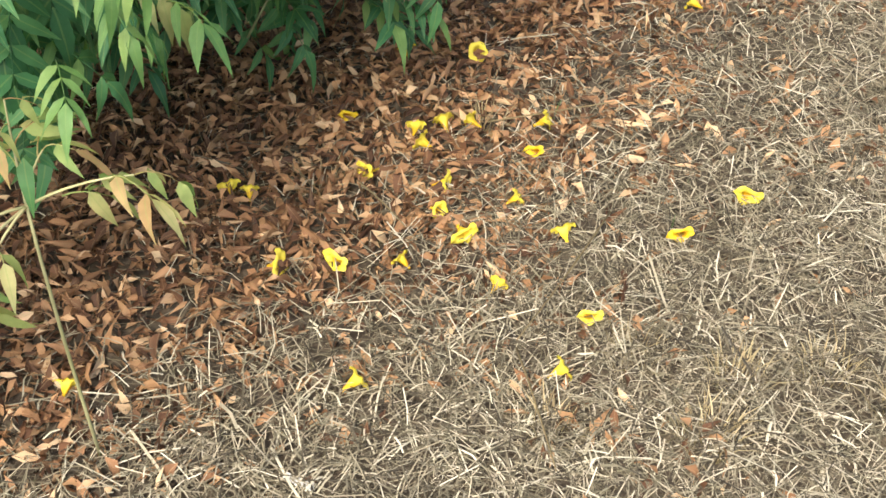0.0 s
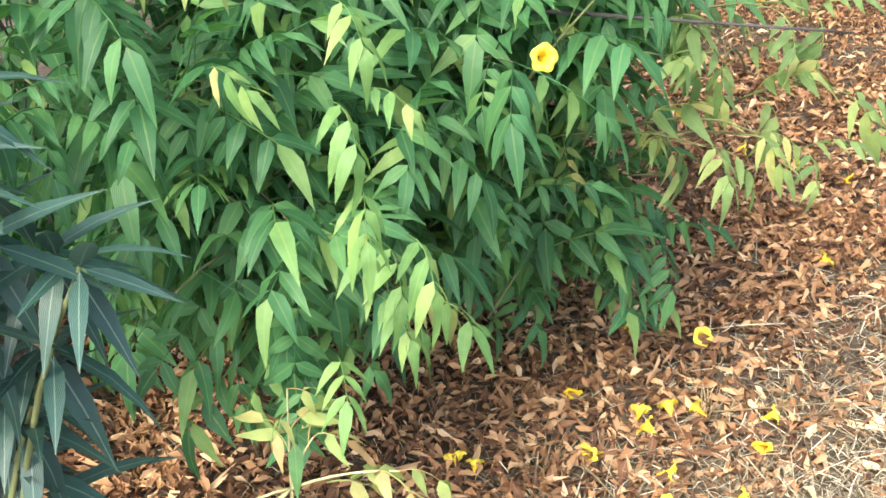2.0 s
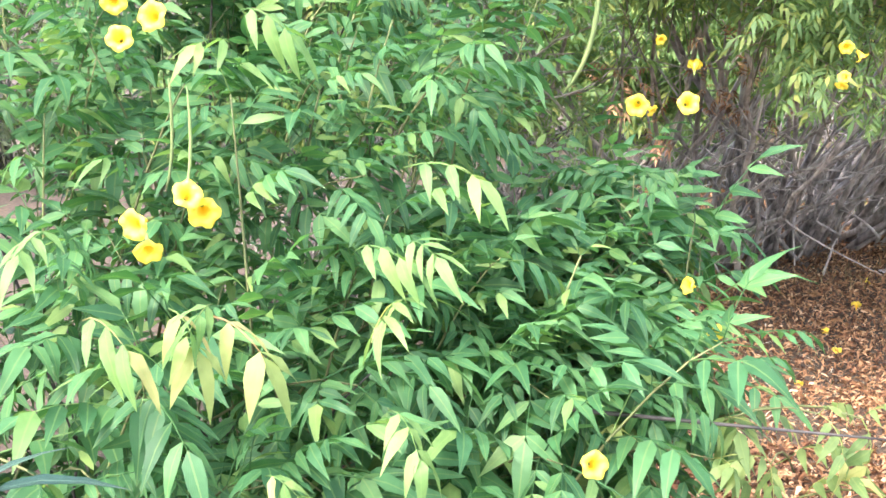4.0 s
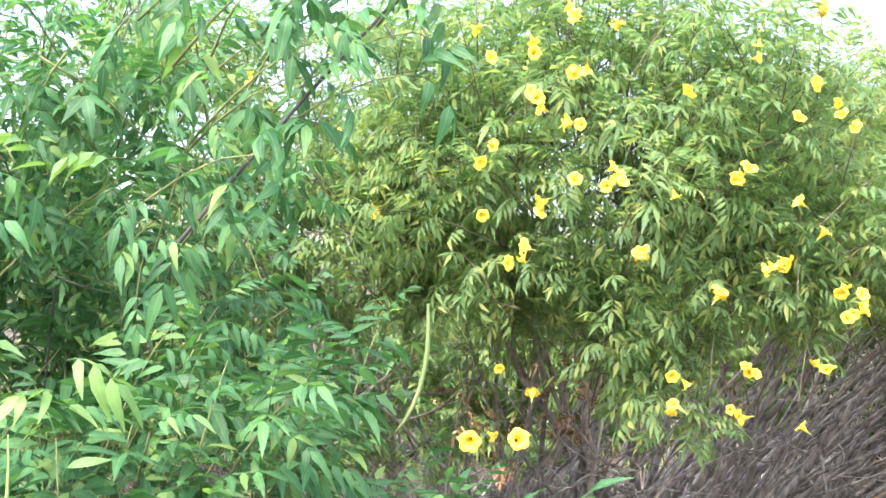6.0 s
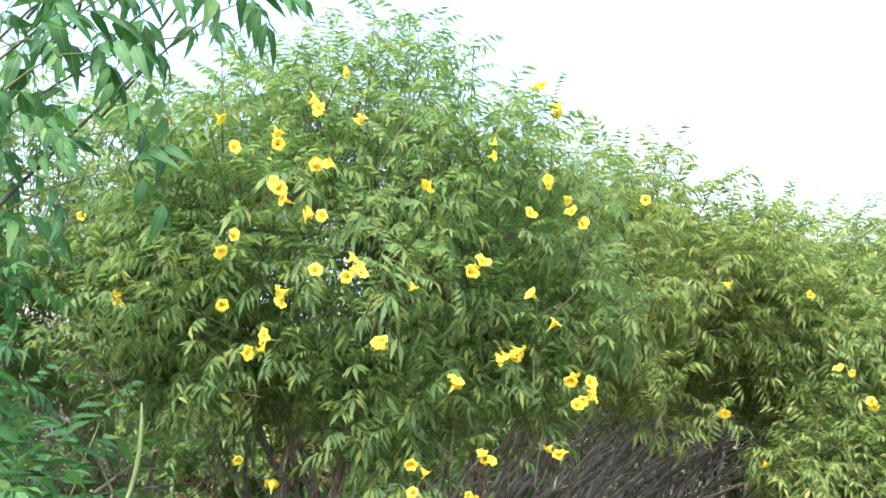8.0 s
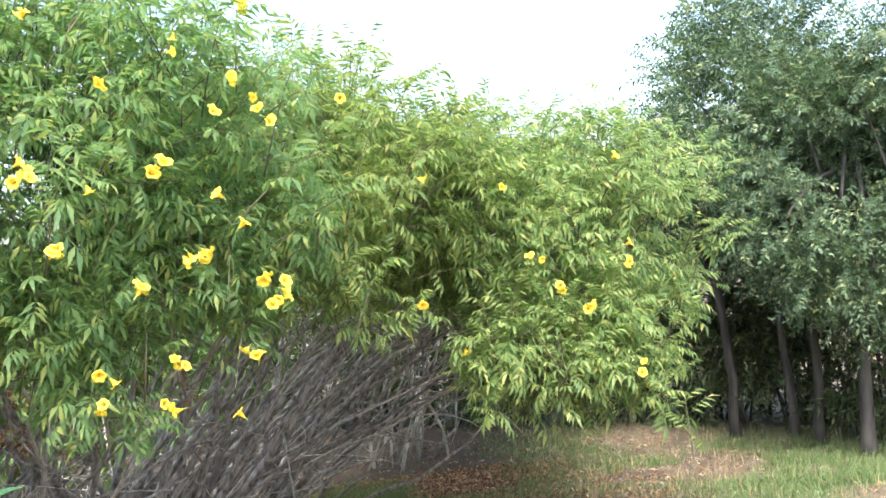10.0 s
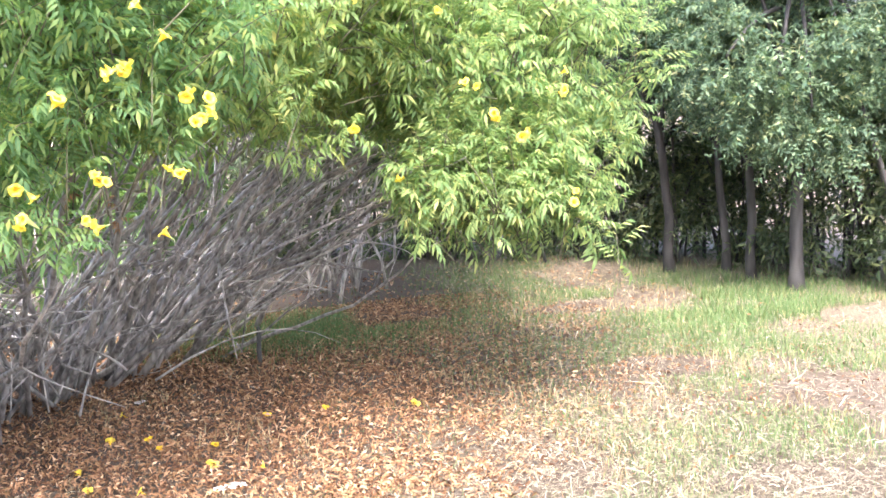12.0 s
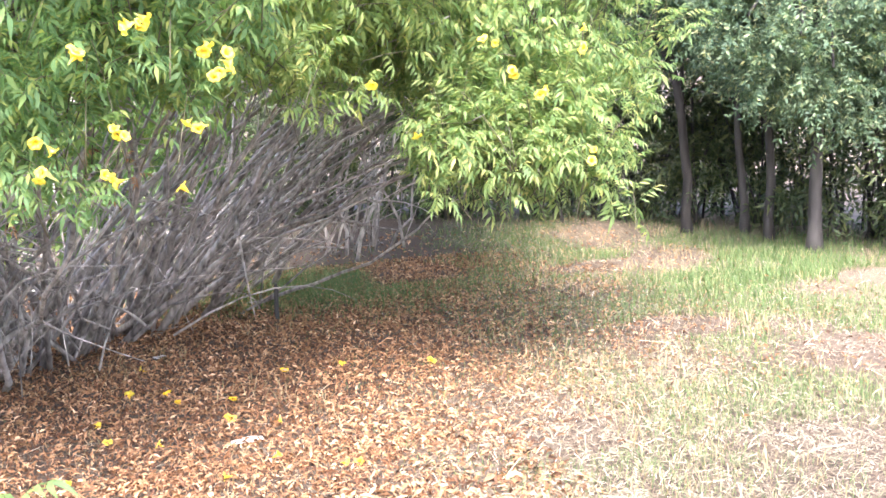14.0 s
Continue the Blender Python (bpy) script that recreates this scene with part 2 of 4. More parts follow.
# ---- mesh kit: everything in triangles, each vertex with a leaf coordinate ----
class Heap:
    """Gathers triangles for one mesh."""

    def __init__(self):
        self.v, self.t, self.uv, self.m, self.n = [], [], [], [], 0

    def add(self, v, t, uv=None, slot=0):
        v, t = np.asarray(v, float), np.asarray(t, int)
        self.v.append(v)
        self.t.append(t + self.n)
        self.uv.append(np.full((len(v), 2), 0.9) if uv is None else np.asarray(uv, float))
        self.m.append(np.full(len(t), slot))
        self.n += len(v)
        return self

    def spread(self, form, mats, slot=0):
        """The form (v, t, uv) once at each of the 4 x 4 poses."""
        if not len(mats):
            return self
        v, t, uv = form
        mats = np.asarray(mats, float)
        w = np.einsum("kij,nj->kni", mats[:, :3, :3], v) + mats[:, None, :3, 3]
        k, n = len(mats), len(v)
        return self.add(w.reshape(-1, 3), (t[None] + (np.arange(k) * n)[:, None, None]).reshape(-1, 3), np.tile(uv, (k, 1)), slot)

    def form(self):
        return np.concatenate(self.v), np.concatenate(self.t), np.concatenate(self.uv)

    def mesh(self, name, *materials, smooth=True):
        v, t, uv = self.form()
        me = bpy.data.meshes.new(name)
        me.vertices.add(len(v))
        me.vertices.foreach_set("co", v.ravel().astype(np.float32))
        me.loops.add(t.size)
        me.loops.foreach_set("vertex_index", t.ravel().astype(np.int32))
        me.polygons.add(len(t))
        me.polygons.foreach_set("loop_start", np.arange(0, t.size, 3, dtype=np.int32))
        me.polygons.foreach_set("material_index", np.concatenate(self.m).astype(np.int32))
        me.polygons.foreach_set("use_smooth", np.full(len(t), smooth))
        me.update(calc_edges=True)
        layer = me.uv_layers.new(name="UVMap")
        layer.data.foreach_set("uv", uv[t.ravel()].ravel().astype(np.float32))
        for m in materials:
            me.materials.append(m)
        return me


def under(name, me, parent, label="", kind=""):
    """Links a mesh as one part of a thing."""
    ob = new(name, me)
    ob.parent = parent
    return tagged(ob, label, kind=kind)


def unit(v):
    v = np.asarray(v, float)
    return v / (np.linalg.norm(v) + 1e-9)


def tube(points, radii, sides=5):
    p = np.asarray(points, float)
    r = np.broadcast_to(np.asarray(radii, float), (len(p),))
    d = np.gradient(p, axis=0)
    d /= np.linalg.norm(d, axis=1)[:, None] + 1e-9
    a = np.cross(d, unit((0.31, 0.2, 0.93)) if abs(unit(p[-1] - p[0])[2]) < 0.9 else (1.0, 0, 0))
    a /= np.linalg.norm(a, axis=1)[:, None] + 1e-9
    b = np.cross(d, a)
    ang = np.arange(sides) * 2 * math.pi / sides
    v = p[:, None] + r[:, None, None] * (np.cos(ang)[None, :, None] * a[:, None] + np.sin(ang)[None, :, None] * b[:, None])
    t = []
    for i in range(len(p) - 1):
        for j in range(sides):
            q, s = i * sides + j, i * sides + (j + 1) % sides
            t += [(q, s, s + sides), (q, s + sides, q + sides)]
    last = (len(p) - 1) * sides
    for j in range(1, sides - 1):
        t += [(0, j + 1, j), (last, last + j, last + j + 1)]
    return v.reshape(-1, 3), np.array(t)


def arc(a, b, c, n):
    s = np.linspace(0, 1, n)[:, None]
    a, b, c = (np.asarray(q, float) for q in (a, b, c))
    return (1 - s) ** 2 * a + 2 * s * (1 - s) * b + s * s * c


def frame_of(d, rng, twist=0.5):
    """A rotation whose y runs along d and whose z stays near up."""
    y = unit(d)
    z = np.array((0, 0, 1.0)) - y[2] * y
    if np.linalg.norm(z) < 0.15:
        z = np.array((1.0, 0, 0)) - y[0] * y
    z = unit(z)
    x = np.cross(y, z)
    w = rng.uniform(-twist, twist)
    x, z = math.cos(w) * x + math.sin(w) * z, math.cos(w) * z - math.sin(w) * x
    return np.stack((x, y, z), 1)


def placed(p, rot, size=1.0):
    m = np.eye(4)
    m[:3, :3], m[:3, 3] = rot * size, p
    return m


def blade(base, d, up, length, width, bend, fold=0.18, steps=(0, 0.2, 0.46, 0.74, 1), curl=0.0, wave=0.0, rng=None):
    """One leaf blade: a folded, bending strip."""
    base, d, up = np.asarray(base, float), unit(d), np.asarray(up, float)
    side = unit(np.cross(d, up))
    up = unit(np.cross(side, d))
    v, uv = [], []
    for s in steps:
        c = base + d * s * length - up * bend * s * s * length + np.array((0, 0, -0.25)) * bend * s**2 * length
        w = width * math.sin(math.pi * s**0.66) * (1.12 - 0.3 * s) * 0.5 if 0 < s < 1 else 0
        if s in (0, 1):
            v.append(c)
            uv.append((0.5, s))
            continue
        tw = 0 if rng is None else rng.uniform(-wave, wave) * width
        cu = curl * s
        v += [c - side * w * math.cos(cu) + up * (w * (fold + math.sin(cu)) + tw), c, c + side * w * math.cos(cu) + up * (w * (fold + math.sin(cu)) - tw)]
        uv += [(0.0, s), (0.5, s), (1.0, s)]
    t = [(0, 2, 1), (0, 3, 2)]
    k = len(steps) - 2
    for i in range(k - 1):
        a = 1 + 3 * i
        t += [(a, a + 1, a + 4), (a, a + 4, a + 3), (a + 1, a + 2, a + 5), (a + 1, a + 5, a + 4)]
    a, e = 1 + 3 * (k - 1), 1 + 3 * k
    t += [(a, a + 1, e), (a + 1, a + 2, e)]
    return np.array(v), np.array(t), np.array(uv)


def compound_leaf(rng, pairs, length, droop, leaflet, steps=(0, 0.2, 0.46, 0.74, 1), slim=1.0):
    """A feathered leaf: a curved stalk, well-spaced pairs of lance leaflets and one at the end."""
    h = Heap()
    s = np.linspace(0, 1, 5 if len(steps) > 3 else 3)
    at = lambda q: np.array((0, q * length * (1 - 0.25 * droop * q), 0.1 * length * q - droop * 0.6 * length * q * q))
    h.add(*tube(np.array([at(q) for q in s]), np.linspace(0.0017, 0.0009, len(s)), 3))
    for i in range(pairs):
        q = 0.3 + 0.62 * i / max(1, pairs - 1) if pairs > 1 else 0.6
        along = unit(at(q + 0.02) - at(q - 0.02))
        size = leaflet * (1 - 0.3 * abs(i - pairs * 0.45) / pairs)
        for sd in (-1, 1):
            a = math.radians(rng.uniform(48, 70))
            d = along * math.cos(a) + np.array((sd, 0, 0)) * math.sin(a) + np.array((0, 0, -1)) * (0.12 + droop * rng.uniform(0.2, 0.75))
            k = size * rng.uniform(0.82, 1.12)
            h.add(*blade(at(q), d, (0, 0.25, 1), k, k * slim * rng.uniform(0.28, 0.36), rng.uniform(0.2, 0.55) * (0.6 + 0.5 * droop), steps=steps, wave=0.16, rng=rng))
    d = unit(at(1) - at(0.95)) + np.array((rng.uniform(-0.2, 0.2), 0, -0.3 * droop))
    h.add(*blade(at(1), d, (0, 0.3, 1), leaflet * 1.1, leaflet * 0.33 * slim, 0.4, steps=steps, wave=0.16, rng=rng))
    return h.form()


def small_spray(rng, n, length, leaf, wide=0.45):
    """A twig end with small oval leaves."""
    h = Heap()
    pts = arc((0, 0, 0), (0, length * 0.5, 0.02), (0, length, -0.25 * length), 4)
    h.add(*tube(pts, np.linspace(0.003, 0.001, 4), 3))
    for i in range(n):
        q = 0.15 + 0.85 * i / n
        p = pts[0] * (1 - q) ** 2 + 2 * q * (1 - q) * np.array((0, length * 0.5, 0.02)) + q * q * pts[-1]
        a = i * 2.4 + rng.uniform(-0.4, 0.4)
        d = np.array((math.cos(a), 0.6, 0.6 * math.sin(a) - 0.1))
        s = leaf * rng.uniform(0.7, 1.2)
        h.add(*blade(p, d, (rng.uniform(-0.6, 0.6), 0.2, 1), s, s * wide, 0.3, steps=(0, 0.45, 1)))
    return h.form()


def flower_form():
    """A trumpet: narrow tube that widens into five rounded, waved lobes. y runs out of the mouth."""
    rings = [(0.0, 0.0035, 0), (0.012, 0.0045, 0), (0.024, 0.009, 0), (0.037, 0.0125, 0.05), (0.044, 0.017, 0.15), (0.047, 0.024, 0.26), (0.043, 0.029, 0.32)]
    n, v, uv, t = 25, [], [], []
    for i, (y, r, lobe) in enumerate(rings):
        for j in range(n):
            a = 2 * math.pi * j / n
            k = 1 + lobe * (math.sqrt(abs(math.cos(2.5 * a))) - 0.62)
            v.append((r * k * math.cos(a), y + 0.0035 * lobe * math.sin(7 * a) * 3, r * k * math.sin(a)))
            uv.append((j / n, i / (len(rings) - 1)))
    for i in range(len(rings) - 1):
        for j in range(n):
            a, b = i * n + j, i * n + (j + 1) % n
            t += [(a, b, b + n), (a, b + n, a + n)]
    return np.array(v), np.array(t), np.array(uv)


def make_flower(name, petal, squash=1.0, wilt=0.0):
    h = Heap()
    v, t, uv = flower_form()
    v = v.copy()
    v[:, 2] *= squash
    v[:, 2] += wilt * v[:, 0] * 0.6 * np.sin(v[:, 0] * 90)
    v[:, 0] *= 1 + 0.25 * wilt
    h.add(v, t, uv, 0)
    return h.mesh(name, petal)


CALYX_CUP = Heap().add(*tube([(0, -0.02, 0), (0, -0.005, 0), (0, 0.006, 0), (0, 0.009, 0)], [0.0012, 0.0035, 0.0052, 0.003], 6)).mesh("calyx", CALYX)
R = np.random.default_rng(11)
LEAVES = [compound_leaf(R, k, ln, dr, lf) for k, ln, dr, lf in
          ((3, 0.18, 0.3, 0.09), (4, 0.2, 0.55, 0.086), (3, 0.16, 0.45, 0.095), (4, 0.21, 0.35, 0.08), (3, 0.17, 0.85, 0.092), (2, 0.13, 0.25, 0.1), (4, 0.19, 0.7, 0.084), (3, 0.19, 0.2, 0.085))]
DROOPING = [compound_leaf(R, k, ln, dr, lf, slim=0.95) for k, ln, dr, lf in ((2, 0.13, 0.75, 0.095), (3, 0.16, 0.9, 0.088), (3, 0.14, 1.05, 0.09), (3, 0.17, 0.65, 0.085))]
FAR_LEAVES = [compound_leaf(R, k, ln, dr, lf, (0, 0.42, 1), 0.9) for k, ln, dr, lf in ((4, 0.15, 0.3, 0.066), (4, 0.16, 0.55, 0.064), (3, 0.12, 0.25, 0.074), (5, 0.17, 0.45, 0.058), (3, 0.13, 0.6, 0.07), (3, 0.14, 0.8, 0.07))]
FLOWER, FADED_FLOWER, LIMP_FLOWER = make_flower("flower", PETAL), make_flower("fallen_flower", FADED, 0.55, 0.6), make_flower("limp_flower", PETAL, 0.75, 0.9)


# ---- ground ----
def lumps(x, y):
    return 0.012 * noise.noise((x * 1.7, y * 1.7, 0.3)) + 0.006 * noise.noise((x * 6, y * 6, 4.1))


def litter_edge(y):
    """How far to the right the carpet of dead leaves reaches at y."""
    return float(np.interp(y, [0.6, 1.1, 1.2, 1.36, 1.5, 1.7, 1.9, 2.1, 2.5, 3.6, 4.3, 6.0, 7.2, 8.4, 9.5], [-1.6, -0.75, -0.38, -0.25, 0.05, 0.18, 0.36, 0.5, 0.76, 1.7, 2.3, 3.1, 3.6, 3.9, 3.7]))


def make_ground():
    near = np.concatenate((-np.geomspace(900, 10, 16), np.linspace(-9, 9, 121), np.geomspace(10, 900, 16)))
    ys = near + 5
    xs = near + 1
    v = np.array([(x, y, lumps(x, y) if abs(x) < 12 and abs(y) < 18 else 0.0) for y in ys for x in xs])
    n, t = len(xs), []
    for i in range(n - 1):
        for j in range(n - 1):
            a = i * n + j
            t += [(a, a + 1, a + n + 1), (a, a + n + 1, a + n)]
    ob = new("ground", Heap().add(v, t).mesh("ground", SOIL))
    return tagged(ob, "dry grey-brown soil under straw and leaves", "ground", kind="structure")


make_ground()


def dry_leaf_form(rng, length, steps=(0, 0.3, 0.7, 1)):
    h = Heap()
    h.add(*blade((0, -length / 2, 0.004), (0, 1, rng.uniform(0.0, 0.5)), (rng.uniform(-0.3, 0.3), 0, 1), length, length * rng.uniform(0.2, 0.36), rng.uniform(0.1, 0.9),
                 fold=rng.uniform(0.1, 0.7), curl=rng.uniform(0.2, 1.6), wave=0.45, rng=rng, steps=steps))
    return h.form()


def flat_pose(rng, x, y, z, size=1.0, tilt=0.45):
    rot = np.array(Euler((rng.normal(0, tilt), rng.normal(0, tilt), rng.uniform(0, 6.283))).to_matrix())
    return placed((x, y, z), rot, size)


def lay_litter():
    rng = np.random.default_rng(5)
    forms = [dry_leaf_form(rng, q) for q in (0.052, 0.06, 0.044, 0.068, 0.05, 0.036, 0.028, 0.058)]
    far_forms = [dry_leaf_form(rng, q, (0, 0.45, 1)) for q in (0.052, 0.06, 0.044, 0.066, 0.05, 0.036, 0.03, 0.058)]
    groups, far_groups = [[] for _ in forms], [[] for _ in forms]
    single = []

    def drop(x, y, z, size=1.0, tilt=0.62):
        k = rng.integers(len(forms))
        m = flat_pose(rng, x, y, lumps(x, y) + z, size, tilt)
        if len(single) < 300 and -0.6 < x < 0.3 and 1.15 < y < 1.75 and z > 0.006:
            single.append((k, m))
        else:
            (far_groups if y > 3.8 else groups)[k].append(m)

    # (x from, x to, y from, y to, count): dense close by, thinner far off
    for x0, x1, y0, y1, count in ((-1.5, 1.0, 0.9, 2.9, 25000), (-1.5, 2.2, 2.7, 4.6, 27000), (-1.3, 4.6, 4.4, 9.0, 104000)):
        for _ in range(count):
            x, y = rng.uniform(x0, x1), rng.uniform(y0, y1)
            edge = litter_edge(y) + 0.45 * noise.noise((x * 1.1, y * 1.1, 7.7)) + 0.2 * noise.noise((x * 4, y * 4, 2.2))
            far_in = edge - x
            chance = 1 / (1 + math.exp(-far_in * (5.5 if y < 3.5 else 2.6)))
            if y > 4 and noise.noise((x * 1.6, y * 1.6, 3.0)) > 0.28:
                chance *= 0.65
            if rng.random() < chance:
                drop(x, y, 0.004 + 0.022 * rng.random() * min(1, max(0.2, far_in * 2)), rng.uniform(0.65, 1.05) if y < 4 else rng.uniform(0.5, 0.72))
    # strays on the straw
    for _ in range(5600):
        x, y = rng.uniform(-0.8, 2.2), rng.uniform(0.8, 4.4)
        if noise.noise((x * 2.3, y * 2.3, 9.0)) > 0.16:
            drop(x, y, 0.012)
    for _ in range(3600):
        drop(rng.uniform(1.5, 5.6), rng.uniform(4, 10.5), 0.012, 0.75)
    for _ in range(6000):
        x, y = rng.normal(0.2, 3.0), rng.normal(3.0, 3.2)
        if noise.noise((x * 0.9, y * 0.9, 4.4)) > 0.0 and (y < 0.7 or x < -0.7):
            drop(x, y, 0.012)
    thing = tagged(new("leaf_litter"), "deep carpet of curled brown dead leaves", "leaf litter", kind="stuff")
    h = Heap()
    for f, g in zip(forms + far_forms, groups + far_groups):
        h.spread(f, g)
    under("fallen_leaves", h.mesh("fallen_leaves", DRY), thing, kind="stuff")
    shared = [Heap().add(*f).mesh("dry_leaf", DRY) for f in forms]
    for k, m in single:
        under("dry_leaf", shared[k], thing).matrix_basis = Matrix(m.tolist())


def straw_form(rng, length, width, arch):
    s = np.linspace(0, 1, 3)
    c = np.stack(((s - 0.5) * length, 0.12 * length * np.sin(s * 3) * rng.uniform(-1, 1), arch * length * np.sin(s * math.pi)), 1)
    v = np.concatenate((c + (0, width / 2, 0), c - (0, width / 2, 0)))
    return v, np.array([(0, 3, 4), (0, 4, 1), (1, 4, 5), (1, 5, 2)]), np.tile([[0.9, 0.5]], (6, 1))


# pale straw and dry grass are left out here so dark soil deepens the shade
def canopy_shade(x, y):
    return 1.0 < x < 3.9 and y > 7.6 + 0.3 * noise.noise((x * 2, y * 2, 6.0)) + 0.35 * max(0, x - 3)


def lay_straw():
    rng = np.random.default_rng(6)
    forms = [straw_form(rng, ln, w, a) for ln, w, a in ((0.045, 0.0016, 0.12), (0.065, 0.0018, 0.07), (0.085, 0.002, 0.05), (0.03, 0.0026, 0.2), (0.13, 0.0018, 0.04))]
    groups = [[] for _ in forms]
    for x0, x1, y0, y1, count, size in ((-1.2, 1.9, 0.35, 3.3, 140000, 0.85), (-1.0, 3.9, 2.5, 5.6, 90000, 0.8), (0.2, 7.8, 3.2, 11.0, 125000, 0.85), (-6.0, 9.0, -5.0, 13.0, 50000, 1.5)):
        kept = []
        for x, y, chance, luck in zip(rng.uniform(x0, x1, count).tolist(), rng.uniform(y0, y1, count).tolist(), rng.random(count).tolist(), rng.random(count).tolist()):
            inside = litter_edge(y) - x
            if luck > 1 / (1 + math.exp(inside * (5.5 if y < 3.5 else 3.2))) + 0.09 or canopy_shade(x, y):
                continue
            # each spread thins out towards its rim
            if chance < min(x - x0, x1 - x, y - y0, y1 - y) / (0.22 * min(x1 - x0, y1 - y0)) + 0.5 * noise.noise((x * 1.4, y * 1.4, 3.3)):
                kept.append((x, y, lumps(x, y)))
        at = np.array(kept)
        n = len(at)
        at[:, 2] += rng.uniform(0.001, 0.022, n)
        mats = np.tile(np.eye(4), (n, 1, 1))
        turn, roll, nod, grow = rng.uniform(0, 6.283, n), rng.normal(0, 0.2, n), rng.normal(0, 0.2, n), size * rng.uniform(0.7, 1.5, n)
        cz, sz, cr, sr, cn, sn = np.cos(turn), np.sin(turn), np.cos(roll), np.sin(roll), np.cos(nod), np.sin(nod)
        mats[:, 0, :3] = np.stack((cz * cn, cz * sn * sr - sz * cr, cz * sn * cr + sz * sr), 1)
        mats[:, 1, :3] = np.stack((sz * cn, sz * sn * sr + cz * cr, sz * sn * cr - cz * sr), 1)
        mats[:, 2, :3] = np.stack((-sn, cn * sr, cn * cr), 1)
        mats[:, :3, :3] *= grow[:, None, None]
        mats[:, :3, 3] = at
        kinds = rng.choice(5, n, p=(0.35, 0.27, 0.15, 0.18, 0.05))
        for k in range(5):
            groups[k].extend(mats[kinds == k])
    h = Heap()
    for f, g in zip(forms, groups):
        h.spread(f, g)
    tagged(new("dry_straw", h.mesh("dry_straw", STRAW)), "mat of broken grey-yellow dry grass straw on soil", "straw", kind="stuff")


def grass_blade(rng, height, width, lean):
    p = np.array([(0, 0, 0), (lean * 0.35 * height, 0, 0.55 * height), (lean * height, 0, height * 0.95)])
    v = np.array([p[0] + (0, width / 2, 0), p[0] - (0, width / 2, 0), p[1] + (0, width * 0.4, 0), p[1] - (0, width * 0.4, 0), p[2]])
    return v, np.array([(0, 1, 3), (0, 3, 2), (2, 3, 4)]), np.tile([[0.9, 0.5]], (5, 1))


def bare(x, y):
    """Trampled spots with no grass."""
    w = 0.25 * noise.noise((x * 3, y * 3, 8.0))
    return any(((x - a) / b) ** 2 + ((y - c) / d) ** 2 < 1 + w * 2 for a, b, c, d in ((4.73, 0.75, 7.75, 0.3), (3.9, 0.35, 5.75, 0.3), (4.5, 0.55, 4.75, 0.35), (6.2, 0.6, 6.3, 0.4)))


def lay_grass():
    rng = np.random.default_rng(8)
    forms = [grass_blade(rng, 1.0, 0.06, q) for q in (0.3, 0.7, 1.1, 0.5)]
    green, dry = [[] for _ in forms], [[] for _ in forms]
    spin = lambda: np.array(Euler((0, 0, rng.uniform(0, 6.283))).to_matrix())
    # green patches in the open, and a strip of grass along the feet of the far shrub
    for cx, cy, sx, sy, count, hi in ((4.9, 5.9, 1.5, 1.6, 34000, 0.042), (5.4, 7.3, 1.2, 1.1, 26000, 0.06), (3.6, 4.5, 1.3, 0.9, 11000, 0.04), (2.3, 8.1, 1.1, 0.7, 17000, 0.058), (5.0, 9.3, 1.2, 1.2, 16000, 0.05), (2.7, 6.7, 1.4, 0.7, 1500, 0.04), (3.0, 3.9, 1.2, 0.6, 8000, 0.035), (4.2, 6.5, 3.0, 4.0, 16000, 0.035)):
        for _ in range(count):
            x, y = rng.normal(cx, sx * 0.6), rng.normal(cy, sy * 0.6)
            if noise.noise((x * 1.3, y * 1.3, 5.5)) > rng.normal(-0.05, 0.16) and not bare(x, y):
                green[rng.integers(4)].append(placed((x, y, lumps(x, y)), spin(), hi * rng.uniform(0.5, 1.4)))
    for _ in range(16000):
        x, y = rng.uniform(-0.4, 6.5), rng.uniform(3.2, 10.5)
        if noise.noise((x * 2, y * 2, 1.5)) > (0.05 if x > litter_edge(y) else 0.3) and not canopy_shade(x, y):
            dry[rng.integers(4)].append(placed((x, y, lumps(x, y)), spin(), 0.075 * rng.uniform(0.4, 1.3)))
    for lot, name, mat, label in ((green, "green_grass", GRASS, "patches of short green grass in dry ground"), (dry, "standing_dry_grass", TUFT, "thin standing dry tan grass")):
        h = Heap()
        for f, g in zip(forms, lot):
            h.spread(f, g)
        tagged(new(name, h.mesh(name, mat)), label, "grass", kind="stuff")
    # single tufts close by
    for x, y, count, hi in ((0.15, 1.17, 60, 0.05), (0.4, 1.16, 80, 0.05), (0.46, 1.28, 70, 0.05), (0.3, 1.34, 60, 0.042), (0.62, 1.3, 70, 0.05), (0.72, 1.2, 60, 0.06), (0.05, 2.0, 50, 0.05), (-0.28, 1.8, 60, 0.05), (1.0, 2.1, 70, 0.08)):
        h = Heap()
        lot = [[] for _ in forms]
        for _ in range(count):
            a = rng.uniform(0, 6.283)
            q = 0.05 * math.sqrt(rng.random())
            lot[rng.integers(4)].append(placed((q * math.cos(a), q * math.sin(a), 0), np.array(Euler((0, 0, a + rng.normal(0, 0.5))).to_matrix()), hi * rng.uniform(0.5, 1.2)))
        for f, g in zip(forms, lot):
            h.spread(f, g)
        ob = new("dry_grass_tuft", h.mesh("dry_grass_tuft", TUFT))
        ob.location = (x, y, lumps(x, y))
        tagged(ob, "small tuft of dry tan grass in the straw", "grass tuft", "grass tufts")


lay_litter()
lay_straw()
lay_grass()


